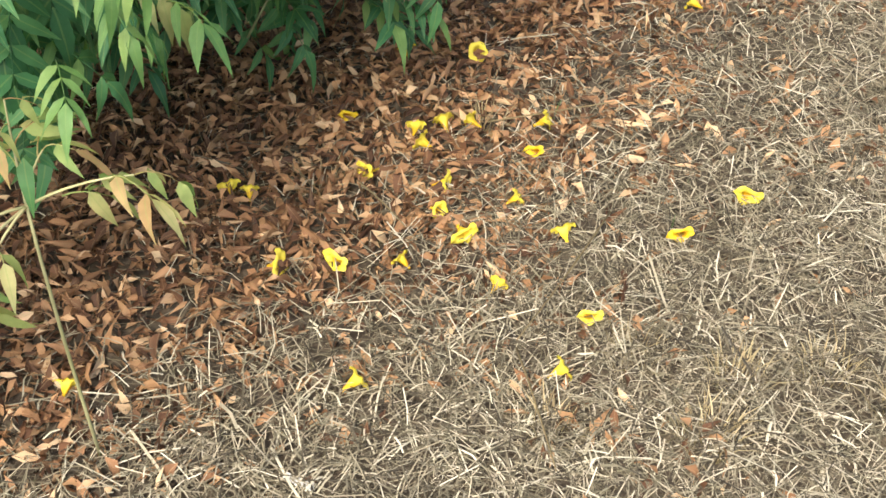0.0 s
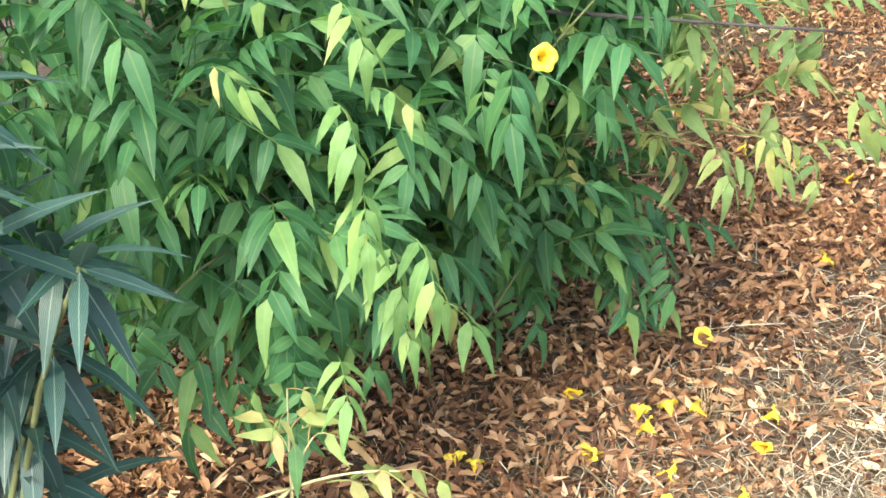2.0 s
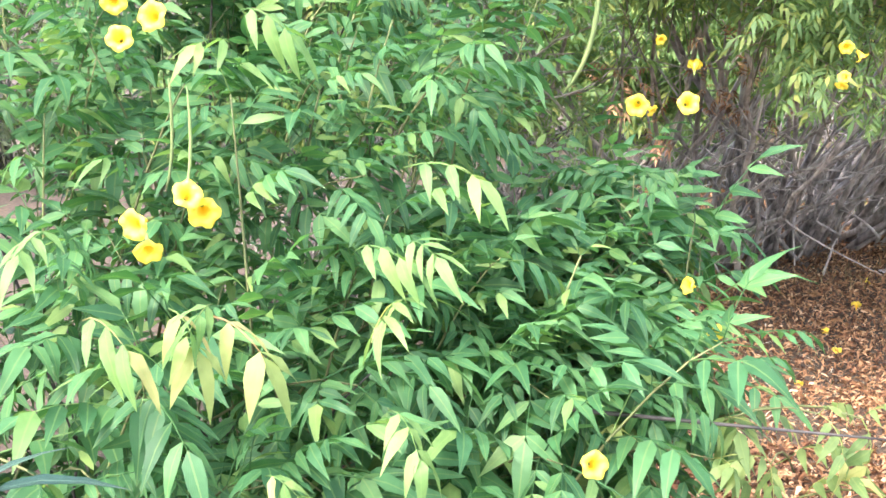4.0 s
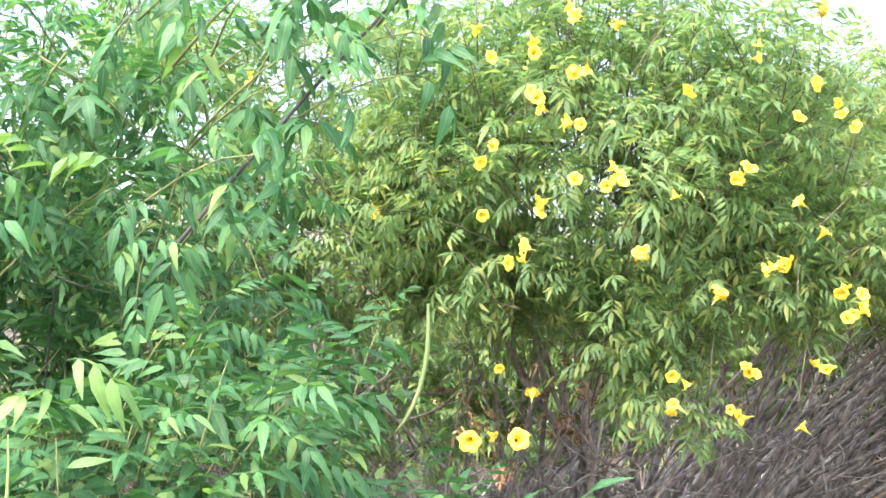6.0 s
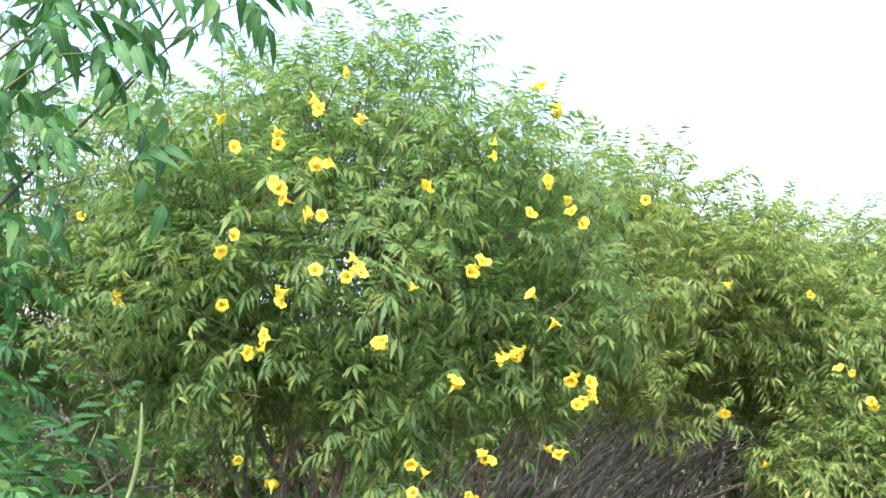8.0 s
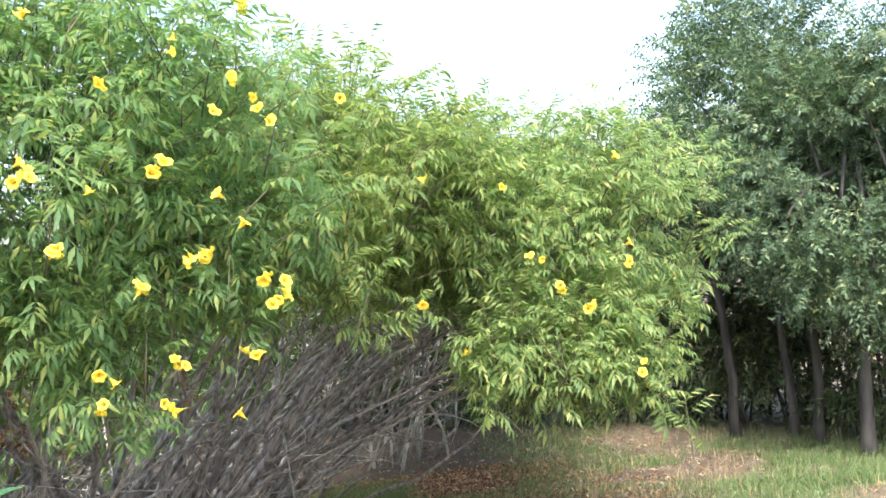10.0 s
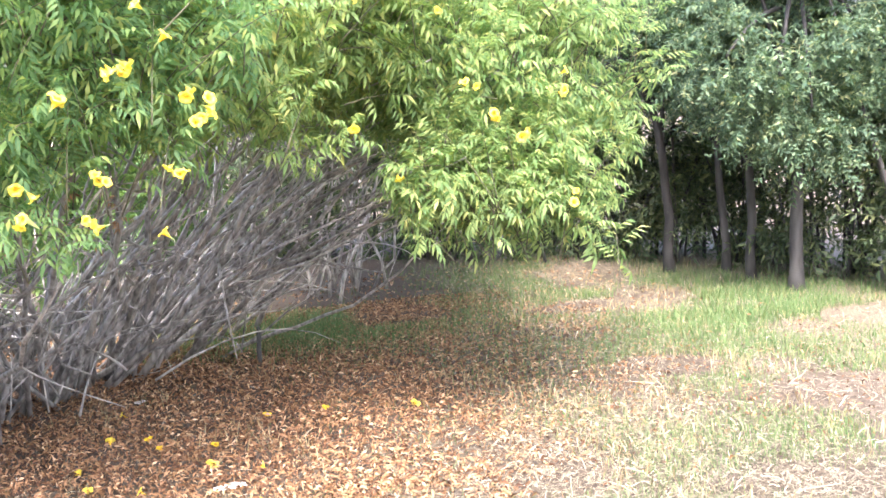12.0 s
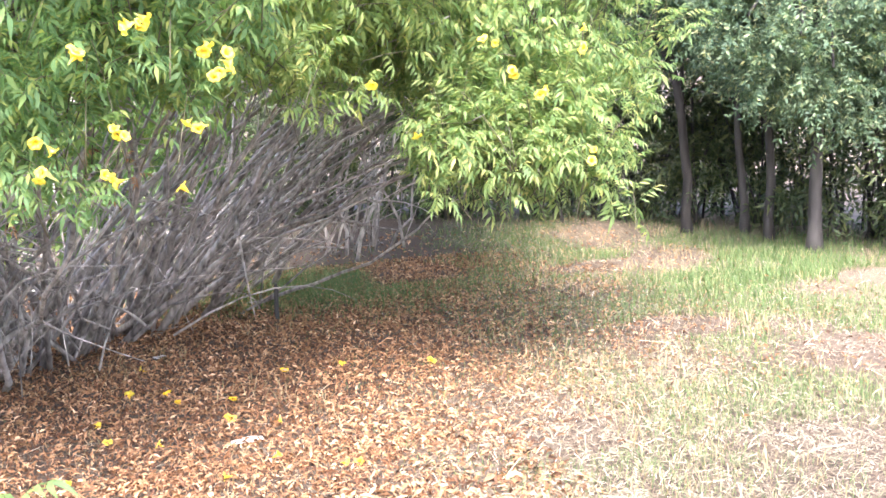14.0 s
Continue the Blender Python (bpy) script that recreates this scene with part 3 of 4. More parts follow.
# ---- shrubs ----
def crown_sprigs(rng, crowns, count, gap, low, up=0.35):
    """Twig ends on and inside a union of rounded masses: (tip, direction)."""
    out = []
    weights = np.array([c[6] for c in crowns], float)
    weights /= weights.sum()
    while len(out) < count:
        c = crowns[rng.choice(len(crowns), p=weights)]
        d = unit(rng.normal(size=3))
        r = rng.uniform(c[7], 1.0) ** 0.6
        centre, radii = np.array(c[:3]), np.array(c[3:6])
        wob = 1 + 0.22 * noise.noise(Vector(d * 2.3 + centre)) + 0.1 * noise.noise(Vector(d * 6 + centre))
        p = centre + radii * d * r * wob
        if p[2] < low(p) or noise.noise(Vector(p * 1.9)) < (gap(p) if callable(gap) else gap):
            continue
        out.append((p, unit(unit(d / radii) * 0.75 + np.array((0, 0, up)) + rng.normal(0, 0.35, 3))))
    return out


def dress(rng, h_twig, sprigs, leaves, per, size, twist=0.8):
    """Twigs and leaf poses for the sprigs."""
    poses = [[] for _ in leaves]
    for p, u in sprigs:
        ln = rng.uniform(0.22, 0.42)
        back = p - u * ln + np.array((0, 0, -0.08))
        pts = arc(back, p - u * ln * 0.4 + (0, 0, 0.03), p, 5)
        h_twig.add(*tube(pts, np.linspace(0.003, 0.0012, 5), 4))
        side = unit(np.cross(u, rng.normal(size=3)))
        other = np.cross(u, side)
        for i in range(per):
            q = 0.35 + 0.65 * (i // 2) / max(1, (per - 1) // 2)
            at = pts[min(4, int(q * 4))]
            s = (side if (i // 2) % 2 == 0 else other) * (1 if i % 2 else -1)
            open_ = 1.0 - 0.45 * q
            d = u * (1 - 0.55 * open_) + s * open_ + np.array((0, 0, 0.12)) + rng.normal(0, 0.15, 3)
            poses[rng.integers(len(leaves))].append(placed(at, frame_of(d, rng, twist), size * rng.uniform(0.7, 1.15) * (1.05 - 0.3 * q)))
    return poses


def put_leaves(thing, leaves, poses, mat, name, nearest, singles, label=""):
    """The leaves nearest to a place as parts of their own, the rest joined."""
    every = [(float(np.linalg.norm(m[:3, 3] - np.array(nearest))), k, m) for k, g in enumerate(poses) for m in g]
    every.sort(key=lambda e: e[0])
    shared = [Heap().add(*f).mesh("leaf", mat) for f in leaves]
    for _, k, m in every[:singles]:
        under("leaf", shared[k], thing, label).matrix_basis = Matrix(m.tolist())
    h = Heap()
    for k, f in enumerate(leaves):
        h.spread(f, [m for _, j, m in every[singles:] if j == k])
    if h.n:
        under(name, h.mesh(name, mat), thing, kind="stuff")


def put_flowers(thing, places, rng, face=(0.0, -1.0, -0.1), mesh=None, stray=0.8, scale=1.0):
    for p in places:
        d = np.array(face) + rng.normal(0, stray, 3)
        rot = frame_of(d, rng, 1.5)
        bloom = under("flower", mesh or (FLOWER, FLOWER, LIMP_FLOWER)[rng.integers(3)], thing, "bright yellow trumpet flower with an orange throat")
        under("calyx", CALYX_CUP, bloom, "green calyx")
        bloom.matrix_basis = Matrix(placed(np.array(p) - unit(d) * 0.025, rot, scale * rng.uniform(0.58, 0.8)).tolist())


def put_stems(thing, rng, feet, heads, count, thick, mat, sag=0.25, name="stem", wander=0.05):
    """Crooked arching stems from the feet to the heads, each a part, with side shoots."""
    for _ in range(count):
        f = np.array(feet[rng.integers(len(feet))]) + np.array((*rng.normal(0, 0.17, 2), 0))
        f[2] = lumps(f[0], f[1]) - 0.02
        t = np.array(heads[rng.integers(len(heads))]) + rng.normal(0, 0.26, 3)
        mid = f * 0.5 + t * 0.5 + np.array((*rng.normal(0, 0.2, 2), abs(rng.normal(sag * 0.3, 0.25))))
        pts = arc(f, mid, t, 11)
        drift = np.cumsum(rng.normal(0, wander, (11, 3)), axis=0)
        pts += drift - np.linspace(0, 1, 11)[:, None] * drift[-1] - drift[0] * np.linspace(1, 0, 11)[:, None]
        pts[1:, 2] = np.maximum(pts[1:, 2], 0.015)
        w = thick * rng.choice((0.35, 0.5, 0.65, 0.85, 1.1))
        stem = under(name, Heap().add(*tube(pts, np.linspace(w, w * 0.22, 11), 6)).mesh(name, mat), thing)
        for k in rng.choice((4, 5, 6, 7, 8), 1, replace=False):
            way = unit(pts[k] - pts[k - 1]) + rng.normal(0, 0.6, 3)
            e = pts[k] + unit(way) * rng.uniform(0.3, 0.8)
            shoot = Heap().add(*tube(arc(pts[k], (pts[k] + e) / 2 + rng.normal(0, 0.12, 3), e, 6), np.linspace(w * 0.4, w * 0.12, 6), 5))
            under("side_shoot", shoot.mesh("side_shoot", mat), stem)


def near_shrub():
    rng = np.random.default_rng(21)
    thing = tagged(new("trumpet_shrub"), "leafy green shrub with yellow trumpet flowers and drooping leaves", "shrub", "yellow-flowered shrubs")
    thing.location = (0, 0, 0)
    # centre, radii, share, inner limit
    low = [(-1.4, 2.25, 1.0, 1.24, 1.05, 0.82, 1.0, 0.62), (-0.75, 2.1, 0.75, 0.62, 0.5, 0.45, 0.25, 0.5), (-2.3, 1.6, 1.1, 0.8, 0.7, 0.7, 0.2, 0.6), (-0.35, 2.25, 0.95, 0.35, 0.4, 0.4, 0.12, 0.3)]
    high = [(-1.35, 2.75, 2.2, 0.85, 0.75, 0.55, 1.0, 0.2), (-2.2, 2.6, 2.2, 0.8, 0.8, 0.7, 0.5, 0.2), (-1.6, 3.0, 1.75, 1.1, 0.5, 0.35, 0.45, 0.2)]
    # the skirt of leaves lifts clear of the litter on the open side
    clear = lambda p: 0.2 + 1.46 * max(0, 1 - p[1] / 2.36) if p[0] > -0.56 else 0.25
    twigs = Heap()
    sprigs = crown_sprigs(rng, low, 460, -0.36, clear)
    sprigs += crown_sprigs(rng, [(-0.34, 2.12, 0.42, 0.24, 0.16, 0.18, 1.0, 0.0)], 10, -0.9, lambda p: 0.2, -0.3)
    sprigs += crown_sprigs(rng, [(-0.66, 1.5, 0.66, 0.26, 0.2, 0.22, 1.0, 0.0)], 16, -0.9, clear, -0.3)
    sprigs += [(np.array(p), unit((0.7, -0.5, 0.1))) for p in ((-0.18, 2.11, 0.24), (-0.25, 2.12, 0.38), (-0.09, 2.19, 0.33), (-0.35, 2.04, 0.28))]
    poses = dress(rng, twigs, [q for q in sprigs if q[0][2] < 1.15], LEAVES, 8, 1.14, 0.4)
    for g, more in zip(poses, dress(rng, twigs, [q for q in sprigs if q[0][2] >= 1.15], LEAVES, 9, 0.88, 0.5)):
        g.extend(more)
    for g, more in zip(poses, dress(rng, twigs, crown_sprigs(rng, high, 250, -0.1, lambda p: 1.5), LEAVES, 7, 0.72, 0.5)):
        g.extend(more)
    # leafy shoots along the dark bough overhead
    over = [(-0.23, 1.78, 2.38), (-0.3, 1.8, 2.44), (-0.15, 1.86, 2.42), (-0.08, 1.9, 2.42), (-0.4, 1.8, 2.42), (-0.48, 1.85, 2.36), (-0.23, 1.78, 2.28), (-0.18, 1.86, 2.21), (-0.16, 1.88, 2.31), (-0.39, 1.81, 2.29), (-0.34, 1.8, 2.17), (-0.43, 1.78, 2.18), (-0.51, 1.78, 2.08), (-0.58, 1.85, 2.16), (-0.47, 1.81, 1.97), (-0.36, 1.83, 1.99), (-0.56, 1.69, 1.87),
            (-0.28, 1.82, 2.29), (-0.13, 1.87, 2.32), (-0.61, 1.86, 2.04), (-0.52, 1.9, 2.24), (-0.41, 1.76, 2.05), (-0.31, 1.87, 2.08), (-0.99, 1.49, 1.8), (-0.93, 1.52, 1.76), (-0.65, 1.84, 1.83), (-0.63, 1.85, 1.78), (-0.94, 1.74, 1.81), (-0.95, 1.4, 1.69), (-0.77, 1.91, 1.75)]
    hanging = dress(rng, twigs, [(np.array(p) + (0, 0, 0.05) + rng.normal(0, 0.02, 3), unit((0.5 + rng.normal(0, 0.3), -0.4, 0.1))) for p in over], DROOPING, 4, 0.85, 0.5)
    under("twig_tangle", twigs.mesh("twig_tangle", GREEN_STEM), thing, kind="stuff")
    put_leaves(thing, LEAVES, poses, GREEN, "foliage", (-0.35, 1.35, 1.15), 230)
    put_leaves(thing, DROOPING, hanging, GREEN, "hanging_foliage", (-0.3, 1.8, 2.2), 60)
    put_stems(thing, rng, [(-1.3, 2.5, 0), (-1.05, 2.35, 0), (-1.6, 2.6, 0)], [(-1.4, 2.2, 1.3), (-0.8, 1.9, 1.1), (-1.9, 1.9, 1.4), (-1.2, 2.8, 2.2), (-2.0, 2.7, 2.3)], 11, 0.006, DARK_BARK, wander=0.02)
    # one dark bough that slants up across the gap
    bough = arc((-0.8, 1.98, 1.72), (-0.52, 1.86, 2.0), (-0.3, 1.84, 2.21), 8)
    under("bough", Heap().add(*tube(bough, np.linspace(0.005, 0.0025, 8), 6)).mesh("bough", DARK_BARK), thing, "dark slanting bough")
    # sprays of yellowing leaves on the near side
    pale_at = [(-0.56, 1.29, 1.3), (-0.45, 1.33, 1.35), (-0.67, 1.21, 1.29), (-0.46, 1.31, 1.28), (-0.83, 1.14, 1.34), (-0.52, 1.34, 1.4), (-0.74, 1.11, 1.28), (-0.7, 1.41, 1.57), (-0.73, 1.72, 1.88), (-0.85, 1.75, 1.83), (-0.7, 1.4, 1.6),
               (-0.5, 1.3, 1.13), (-0.63, 1.21, 1.06), (-0.49, 1.25, 1.04), (-0.44, 1.27, 1.0), (-0.46, 1.21, 0.94), (-0.42, 1.23, 0.9), (-0.52, 1.33, 0.76), (-0.49, 1.32, 0.72), (-0.46, 1.28, 0.8), (-0.47, 1.42, 0.66), (-0.4, 1.43, 0.64), (-0.51, 1.27, 0.66)]
    poses = [[] for _ in DROOPING]
    for p in pale_at:
        d = np.array((rng.uniform(-0.2, 0.9), -rng.uniform(0.1, 0.8), 0.25))
        poses[rng.integers(len(DROOPING))].append(placed(np.array(p) + rng.normal(0, 0.02, 3), frame_of(d, rng), rng.uniform(0.5, 0.7)))
    dead = [[placed((-0.73, 1.2, 1.28), frame_of((0.6, -0.5, 0), rng), 0.7), placed((-0.68, 1.21, 1.27), frame_of((0.7, -0.4, 0), rng), 0.75)], [], [placed((-0.47, 1.41, 0.66), frame_of((1, 0, 0.1), rng), 0.75)], []]
    put_leaves(thing, DROOPING, dead, WILTED, "withered_leaves", (-0.6, 1.2, 1.2), 9, "withered yellow and tan hanging leaf")
    put_leaves(thing, DROOPING, poses, PALE, "pale_leaves", (-0.5, 1.4, 1), 40, "pale yellow-green drooping leaf with browned tips")
    put_flowers(thing, [(-0.89, 1.43, 1.62), (-0.87, 1.4, 1.575), (-0.845, 1.45, 1.6), (-0.73, 1.27, 1.4), (-0.78, 1.23, 1.37), (-0.75, 1.2, 1.345), (-0.72, 1.29, 1.375), (-0.25, 2.17, 1.41), (-0.16, 2.2, 1.41),
                        (-0.15, 2.14, 1.08), (-0.27, 1.55, 0.97), (-0.1, 2.2, 0.97), (-0.9, 2.0, 2.3), (-0.7, 2.1, 2.5), (-0.05, 2.15, 0.62)], rng, (0.3, -1.0, 0.1), FLOWER, 0.5, 0.92)
    side = arc((-0.5, 1.9, 0.92), (-0.15, 1.84, 0.93), (0.21, 1.94, 0.88), 8)
    under("side_branch", Heap().add(*tube(side, np.linspace(0.005, 0.002, 8), 6)).mesh("side_branch", DARK_BARK), thing, "thin bare side branch")
    ends = Heap()
    sparse = dress(rng, ends, [(np.array(p), unit((0.6 + rng.normal(0, 0.3), -0.3, 0.05))) for p in ((-0.1, 1.88, 0.85), (0.0, 1.92, 0.83), (0.08, 1.99, 0.9), (0.15, 1.98, 0.9), (0.21, 1.92, 0.78), (0.06, 1.81, 0.75), (-0.02, 1.81, 0.72), (0.14, 1.84, 0.71))], DROOPING, 4, 0.85, 0.5)
    under("side_twig", ends.mesh("side_twig", GREEN_STEM), thing, kind="stuff")
    put_leaves(thing, DROOPING, sparse, YELLOW_GREEN, "side_leaves", (0, 1.9, 0.8), 60, "yellow-green hanging leaf")
    pod = arc((-0.31, 1.99, 1.67), (-0.3, 1.97, 1.52), (-0.365, 1.97, 1.45), 8)
    under("seed_pod", Heap().add(*tube(pod, [0.002, 0.0038, 0.0044, 0.0044, 0.0042, 0.0038, 0.003, 0.0015], 7)).mesh("seed_pod", POD), thing, "long slender green seed pod")
    for x, y, z in ((-0.83, 1.45, 1.52), (-0.8, 1.44, 1.51)):
        pod = arc((x, y, z), (x + 0.005, y, z - 0.1), (x - 0.01, y - 0.01, z - 0.15), 6)
        under("seed_pod", Heap().add(*tube(pod, [0.001, 0.002, 0.0024, 0.0024, 0.002, 0.001], 6)).mesh("seed_pod", POD), thing, "long slender green seed pod")


def low_side_branch():
    """The hanging right-hand bough of the near shrub, and the weak pale shoot at its foot."""
    rng = np.random.default_rng(31)
    thing = tagged(new("pale_shoot"), "weak low shoot with pale half-withered leaves in the litter", "shoot")
    fork = np.array((-0.57, 1.16, 0.48))
    foot = arc((-0.56, 1.12, 0.0), (-0.575, 1.15, 0.28), fork, 7)
    under("stem", Heap().add(*tube(foot, np.linspace(0.003, 0.0024, 7), 6)).mesh("stem", PALE_STEM), thing)
    wilted = [compound_leaf(rng, k, ln, dr, lf, slim=1.05) for k, ln, dr, lf in ((1, 0.07, 1.2, 0.07), (2, 0.09, 1.4, 0.062), (1, 0.06, 0.9, 0.075))]
    shared = [Heap().add(*f).mesh("leaf", WILTED) for f in wilted]
    for e, count in (((-0.41, 1.14, 0.55), 4), ((-0.57, 1.19, 0.63), 4), ((-0.54, 1.19, 0.55), 2), ((-0.67, 1.06, 0.48), 2), ((-0.68, 1.02, 0.41), 2), ((-0.62, 1.06, 0.42), 3)):
        e = np.array(e)
        under("shoot_arm", Heap().add(*tube(arc(fork, (fork + e) / 2 + (0, 0, 0.02), e, 6), np.linspace(0.0024, 0.0013, 6), 5)).mesh("shoot_arm", PALE_STEM), thing)
        for k in range(count):
            d = unit(e - fork) * 0.8 + rng.normal(0, 0.4, 3)
            under("leaf", shared[rng.integers(3)], thing, "pale wilted leaf with brown tips").matrix_basis = Matrix(placed(e - (e - fork) * 0.22 * k, frame_of(d, rng), rng.uniform(0.6, 0.95)).tolist())


def oleander():
    rng = np.random.default_rng(41)
    thing = tagged(new("oleander_bush"), "oleander with long narrow blue-green leaves and pale midribs", "shrub")
    forms = [Heap().add(*blade((0, 0.005, 0), (0, 1, 0.1), (0, 0, 1), ln, ln * 0.2, b, fold=0.12, wave=0.03, rng=rng)).form() for ln, b in ((0.15, 0.12), (0.17, 0.25), (0.13, 0.05), (0.16, 0.4))]
    poses = [[] for _ in forms]
    for e in ((-0.76, 1.07, 0.88), (-0.86, 1.06, 0.91), (-0.9, 1.03, 1.02), (-0.89, 1.04, 0.81), (-0.84, 1.1, 0.73), (-0.91, 1.08, 0.67), (-0.91, 1.08, 1.08), (-0.98, 1.1, 0.9), (-0.9, 1.1, 0.6), (-0.85, 1.08, 0.45), (-0.95, 1.12, 0.5), (-0.88, 1.1, 0.28)):
        e = np.array(e)
        pts = arc((-1.05 + rng.normal(0, 0.05), 1.05 + rng.normal(0, 0.05), 0), (e + (-1.1, 1.05, 0)) / 2 + np.array((0, 0, 0.15)), e, 8)
        under("stem", Heap().add(*tube(pts, np.linspace(0.007, 0.003, 8), 6)).mesh("stem", GREEN_STEM), thing)
        u = unit(unit(pts[-1] - pts[-2]) * 0.25 + np.array((0.7, -0.6, 0.0)))
        for ring in range(5):
            for k in range(3):
                a = k * 2.094 + ring * 1.05
                s = unit(np.cross(u, (0.3, 0.9, 0.1)))
                s = s * math.cos(a) + np.cross(u, s) * math.sin(a)
                d = s * (0.6 + 0.1 * ring) + u * (0.5 - 0.08 * ring) + np.array((0.1, -0.1, -0.25))
                poses[rng.integers(4)].append(placed(e - u * 0.03 * ring, frame_of(d, rng, 0.3), rng.uniform(0.75, 1.1)))
    put_leaves(thing, forms, poses, OLEANDER, "foliage", (-0.7, 1.0, 0.9), 220)


near_shrub()
low_side_branch()
oleander()


def far_shrub(seed, label, crowns, sprigs, gap, leafmat, feet, heads, stems, flowers, near, low, per=9, singles=160, size=1.0, twist=140, thick=0.016, wander=0.045, withered=()):
    rng = np.random.default_rng(seed)
    thing = tagged(new("trumpet_shrub"), label, "shrub", "yellow-flowered shrubs")
    twigs = Heap()
    poses = dress(rng, twigs, crown_sprigs(rng, crowns, sprigs, gap, low, 0.25), FAR_LEAVES, per, size, 0.45)
    under("leaf_twig", twigs.mesh("leaf_twig", FAR_TWIG), thing, kind="stuff")
    # bare grey twigs that tangle about the feet
    twigs = Heap()
    for _ in range(twist):
        f = np.array(feet[rng.integers(len(feet))]) + np.array((*rng.normal(0, 0.3, 2), rng.uniform(0, 0.3)))
        e = f + np.array((rng.normal(0.1, 0.5), rng.normal(-0.3, 0.35), rng.uniform(0.0, 0.75)))
        loop = rng.choice((0.1, 0.35, 0.7))
        pts = arc(f, (f + e) / 2 + rng.normal(0, 0.16, 3) + (0, 0, loop), e, 7)
        pts[:, 2] = np.maximum(pts[:, 2], 0.01)
        w = rng.uniform(0.004, 0.01)
        twigs.add(*tube(pts, np.linspace(w, w * 0.15, 7), 4))
    under("twig_tangle", twigs.mesh("twig_tangle", GREY_STEM), thing, kind="stuff")
    put_leaves(thing, FAR_LEAVES, poses, leafmat, "foliage", near, singles)
    put_stems(thing, rng, feet, heads, stems, thick, GREY_STEM, wander=wander)
    if withered:
        dead = dress(rng, Heap(), crown_sprigs(rng, withered, 20, -0.5, lambda p: 0.7, -0.3), FAR_LEAVES, 4, 0.65)
        put_leaves(thing, FAR_LEAVES, dead, DRY, "withered_foliage", near, 0)
    # most blooms stand two or three together
    mates = [tuple(np.array(p) + rng.normal(0, 0.022, 3)) for p in flowers for _ in range(rng.integers(3)) if rng.random() < 0.75]
    put_flowers(thing, list(flowers) + mates, rng, (0.0, -0.8, -0.15), stray=0.95)
    return thing


far_shrub(51, "tall arching shrub with yellow flowers and bare grey stems below",
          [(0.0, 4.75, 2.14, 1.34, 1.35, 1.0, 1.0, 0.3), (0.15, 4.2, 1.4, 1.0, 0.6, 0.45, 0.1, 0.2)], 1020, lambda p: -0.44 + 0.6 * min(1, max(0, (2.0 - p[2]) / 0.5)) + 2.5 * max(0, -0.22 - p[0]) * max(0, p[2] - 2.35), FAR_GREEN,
          [(0.1, 6.75, 0), (0.35, 7.0, 0), (-0.2, 6.7, 0), (-0.6, 6.5, 0), (0.6, 7.2, 0), (-0.1, 6.4, 0)],
          [(0.2, 5.0, 2.0), (1.0, 5.4, 1.9), (0.7, 4.7, 1.7), (-0.5, 5.0, 2.0), (-0.8, 5.4, 2.0), (1.3, 5.6, 2.1), (0.7, 5.6, 2.4), (1.2, 5.9, 1.5), (0.1, 4.8, 1.6), (0.3, 4.4, 1.5), (0.9, 4.9, 1.4), (-0.1, 4.5, 1.7), (1.5, 6.0, 1.8)], 62,
          FLOWERS_TALL + FLOWERS_TALL_LOW, (0.3, 3.5, 1.7), lambda p: 1.1 if p[1] < 4.4 else 1.5, twist=110, thick=0.02, wander=0.035, withered=[(0.0, 4.9, 1.15, 1.1, 0.8, 0.5, 1.0, 0.0)])
far_shrub(52, "arching shrub, green to yellow-green, with few yellow flowers",
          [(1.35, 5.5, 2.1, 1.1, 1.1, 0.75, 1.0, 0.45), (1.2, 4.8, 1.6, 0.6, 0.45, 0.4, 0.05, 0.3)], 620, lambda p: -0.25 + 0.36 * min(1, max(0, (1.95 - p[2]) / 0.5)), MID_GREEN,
          [(0.7, 7.3, 0), (0.95, 7.6, 0), (1.2, 7.9, 0), (0.5, 7.15, 0)],
          [(1.4, 5.6, 1.8), (1.8, 6.0, 1.6), (2.2, 6.0, 1.6), (1.0, 5.8, 1.6), (2.1, 6.3, 1.4), (1.7, 5.3, 1.9), (1.5, 6.3, 1.9), (2.3, 6.4, 1.3)], 48,
          FLOWERS_MIDDLE, (1.5, 4.4, 1.6), lambda p: 1.35 + 0.22 * max(0, p[1] - 4.8), twist=30, thick=0.025, wander=0.025)
far_shrub(53, "overhanging yellow-green shrub with long drooping leaves",
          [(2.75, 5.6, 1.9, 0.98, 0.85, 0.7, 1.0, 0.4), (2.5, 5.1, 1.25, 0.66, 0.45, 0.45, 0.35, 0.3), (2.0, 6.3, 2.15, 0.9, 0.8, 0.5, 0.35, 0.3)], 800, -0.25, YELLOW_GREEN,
          [(1.3, 8.0, 0), (1.55, 8.35, 0), (1.9, 8.9, 0), (1.1, 7.8, 0)],
          [(2.6, 5.7, 1.7), (2.4, 5.9, 1.6), (2.9, 5.8, 1.7), (2.2, 6.2, 1.6), (2.5, 5.3, 1.4)], 34,
          FLOWERS_RIGHT, (2.6, 4.7, 1.4), lambda p: 0.9, twist=40, thick=0.022, wander=0.028)


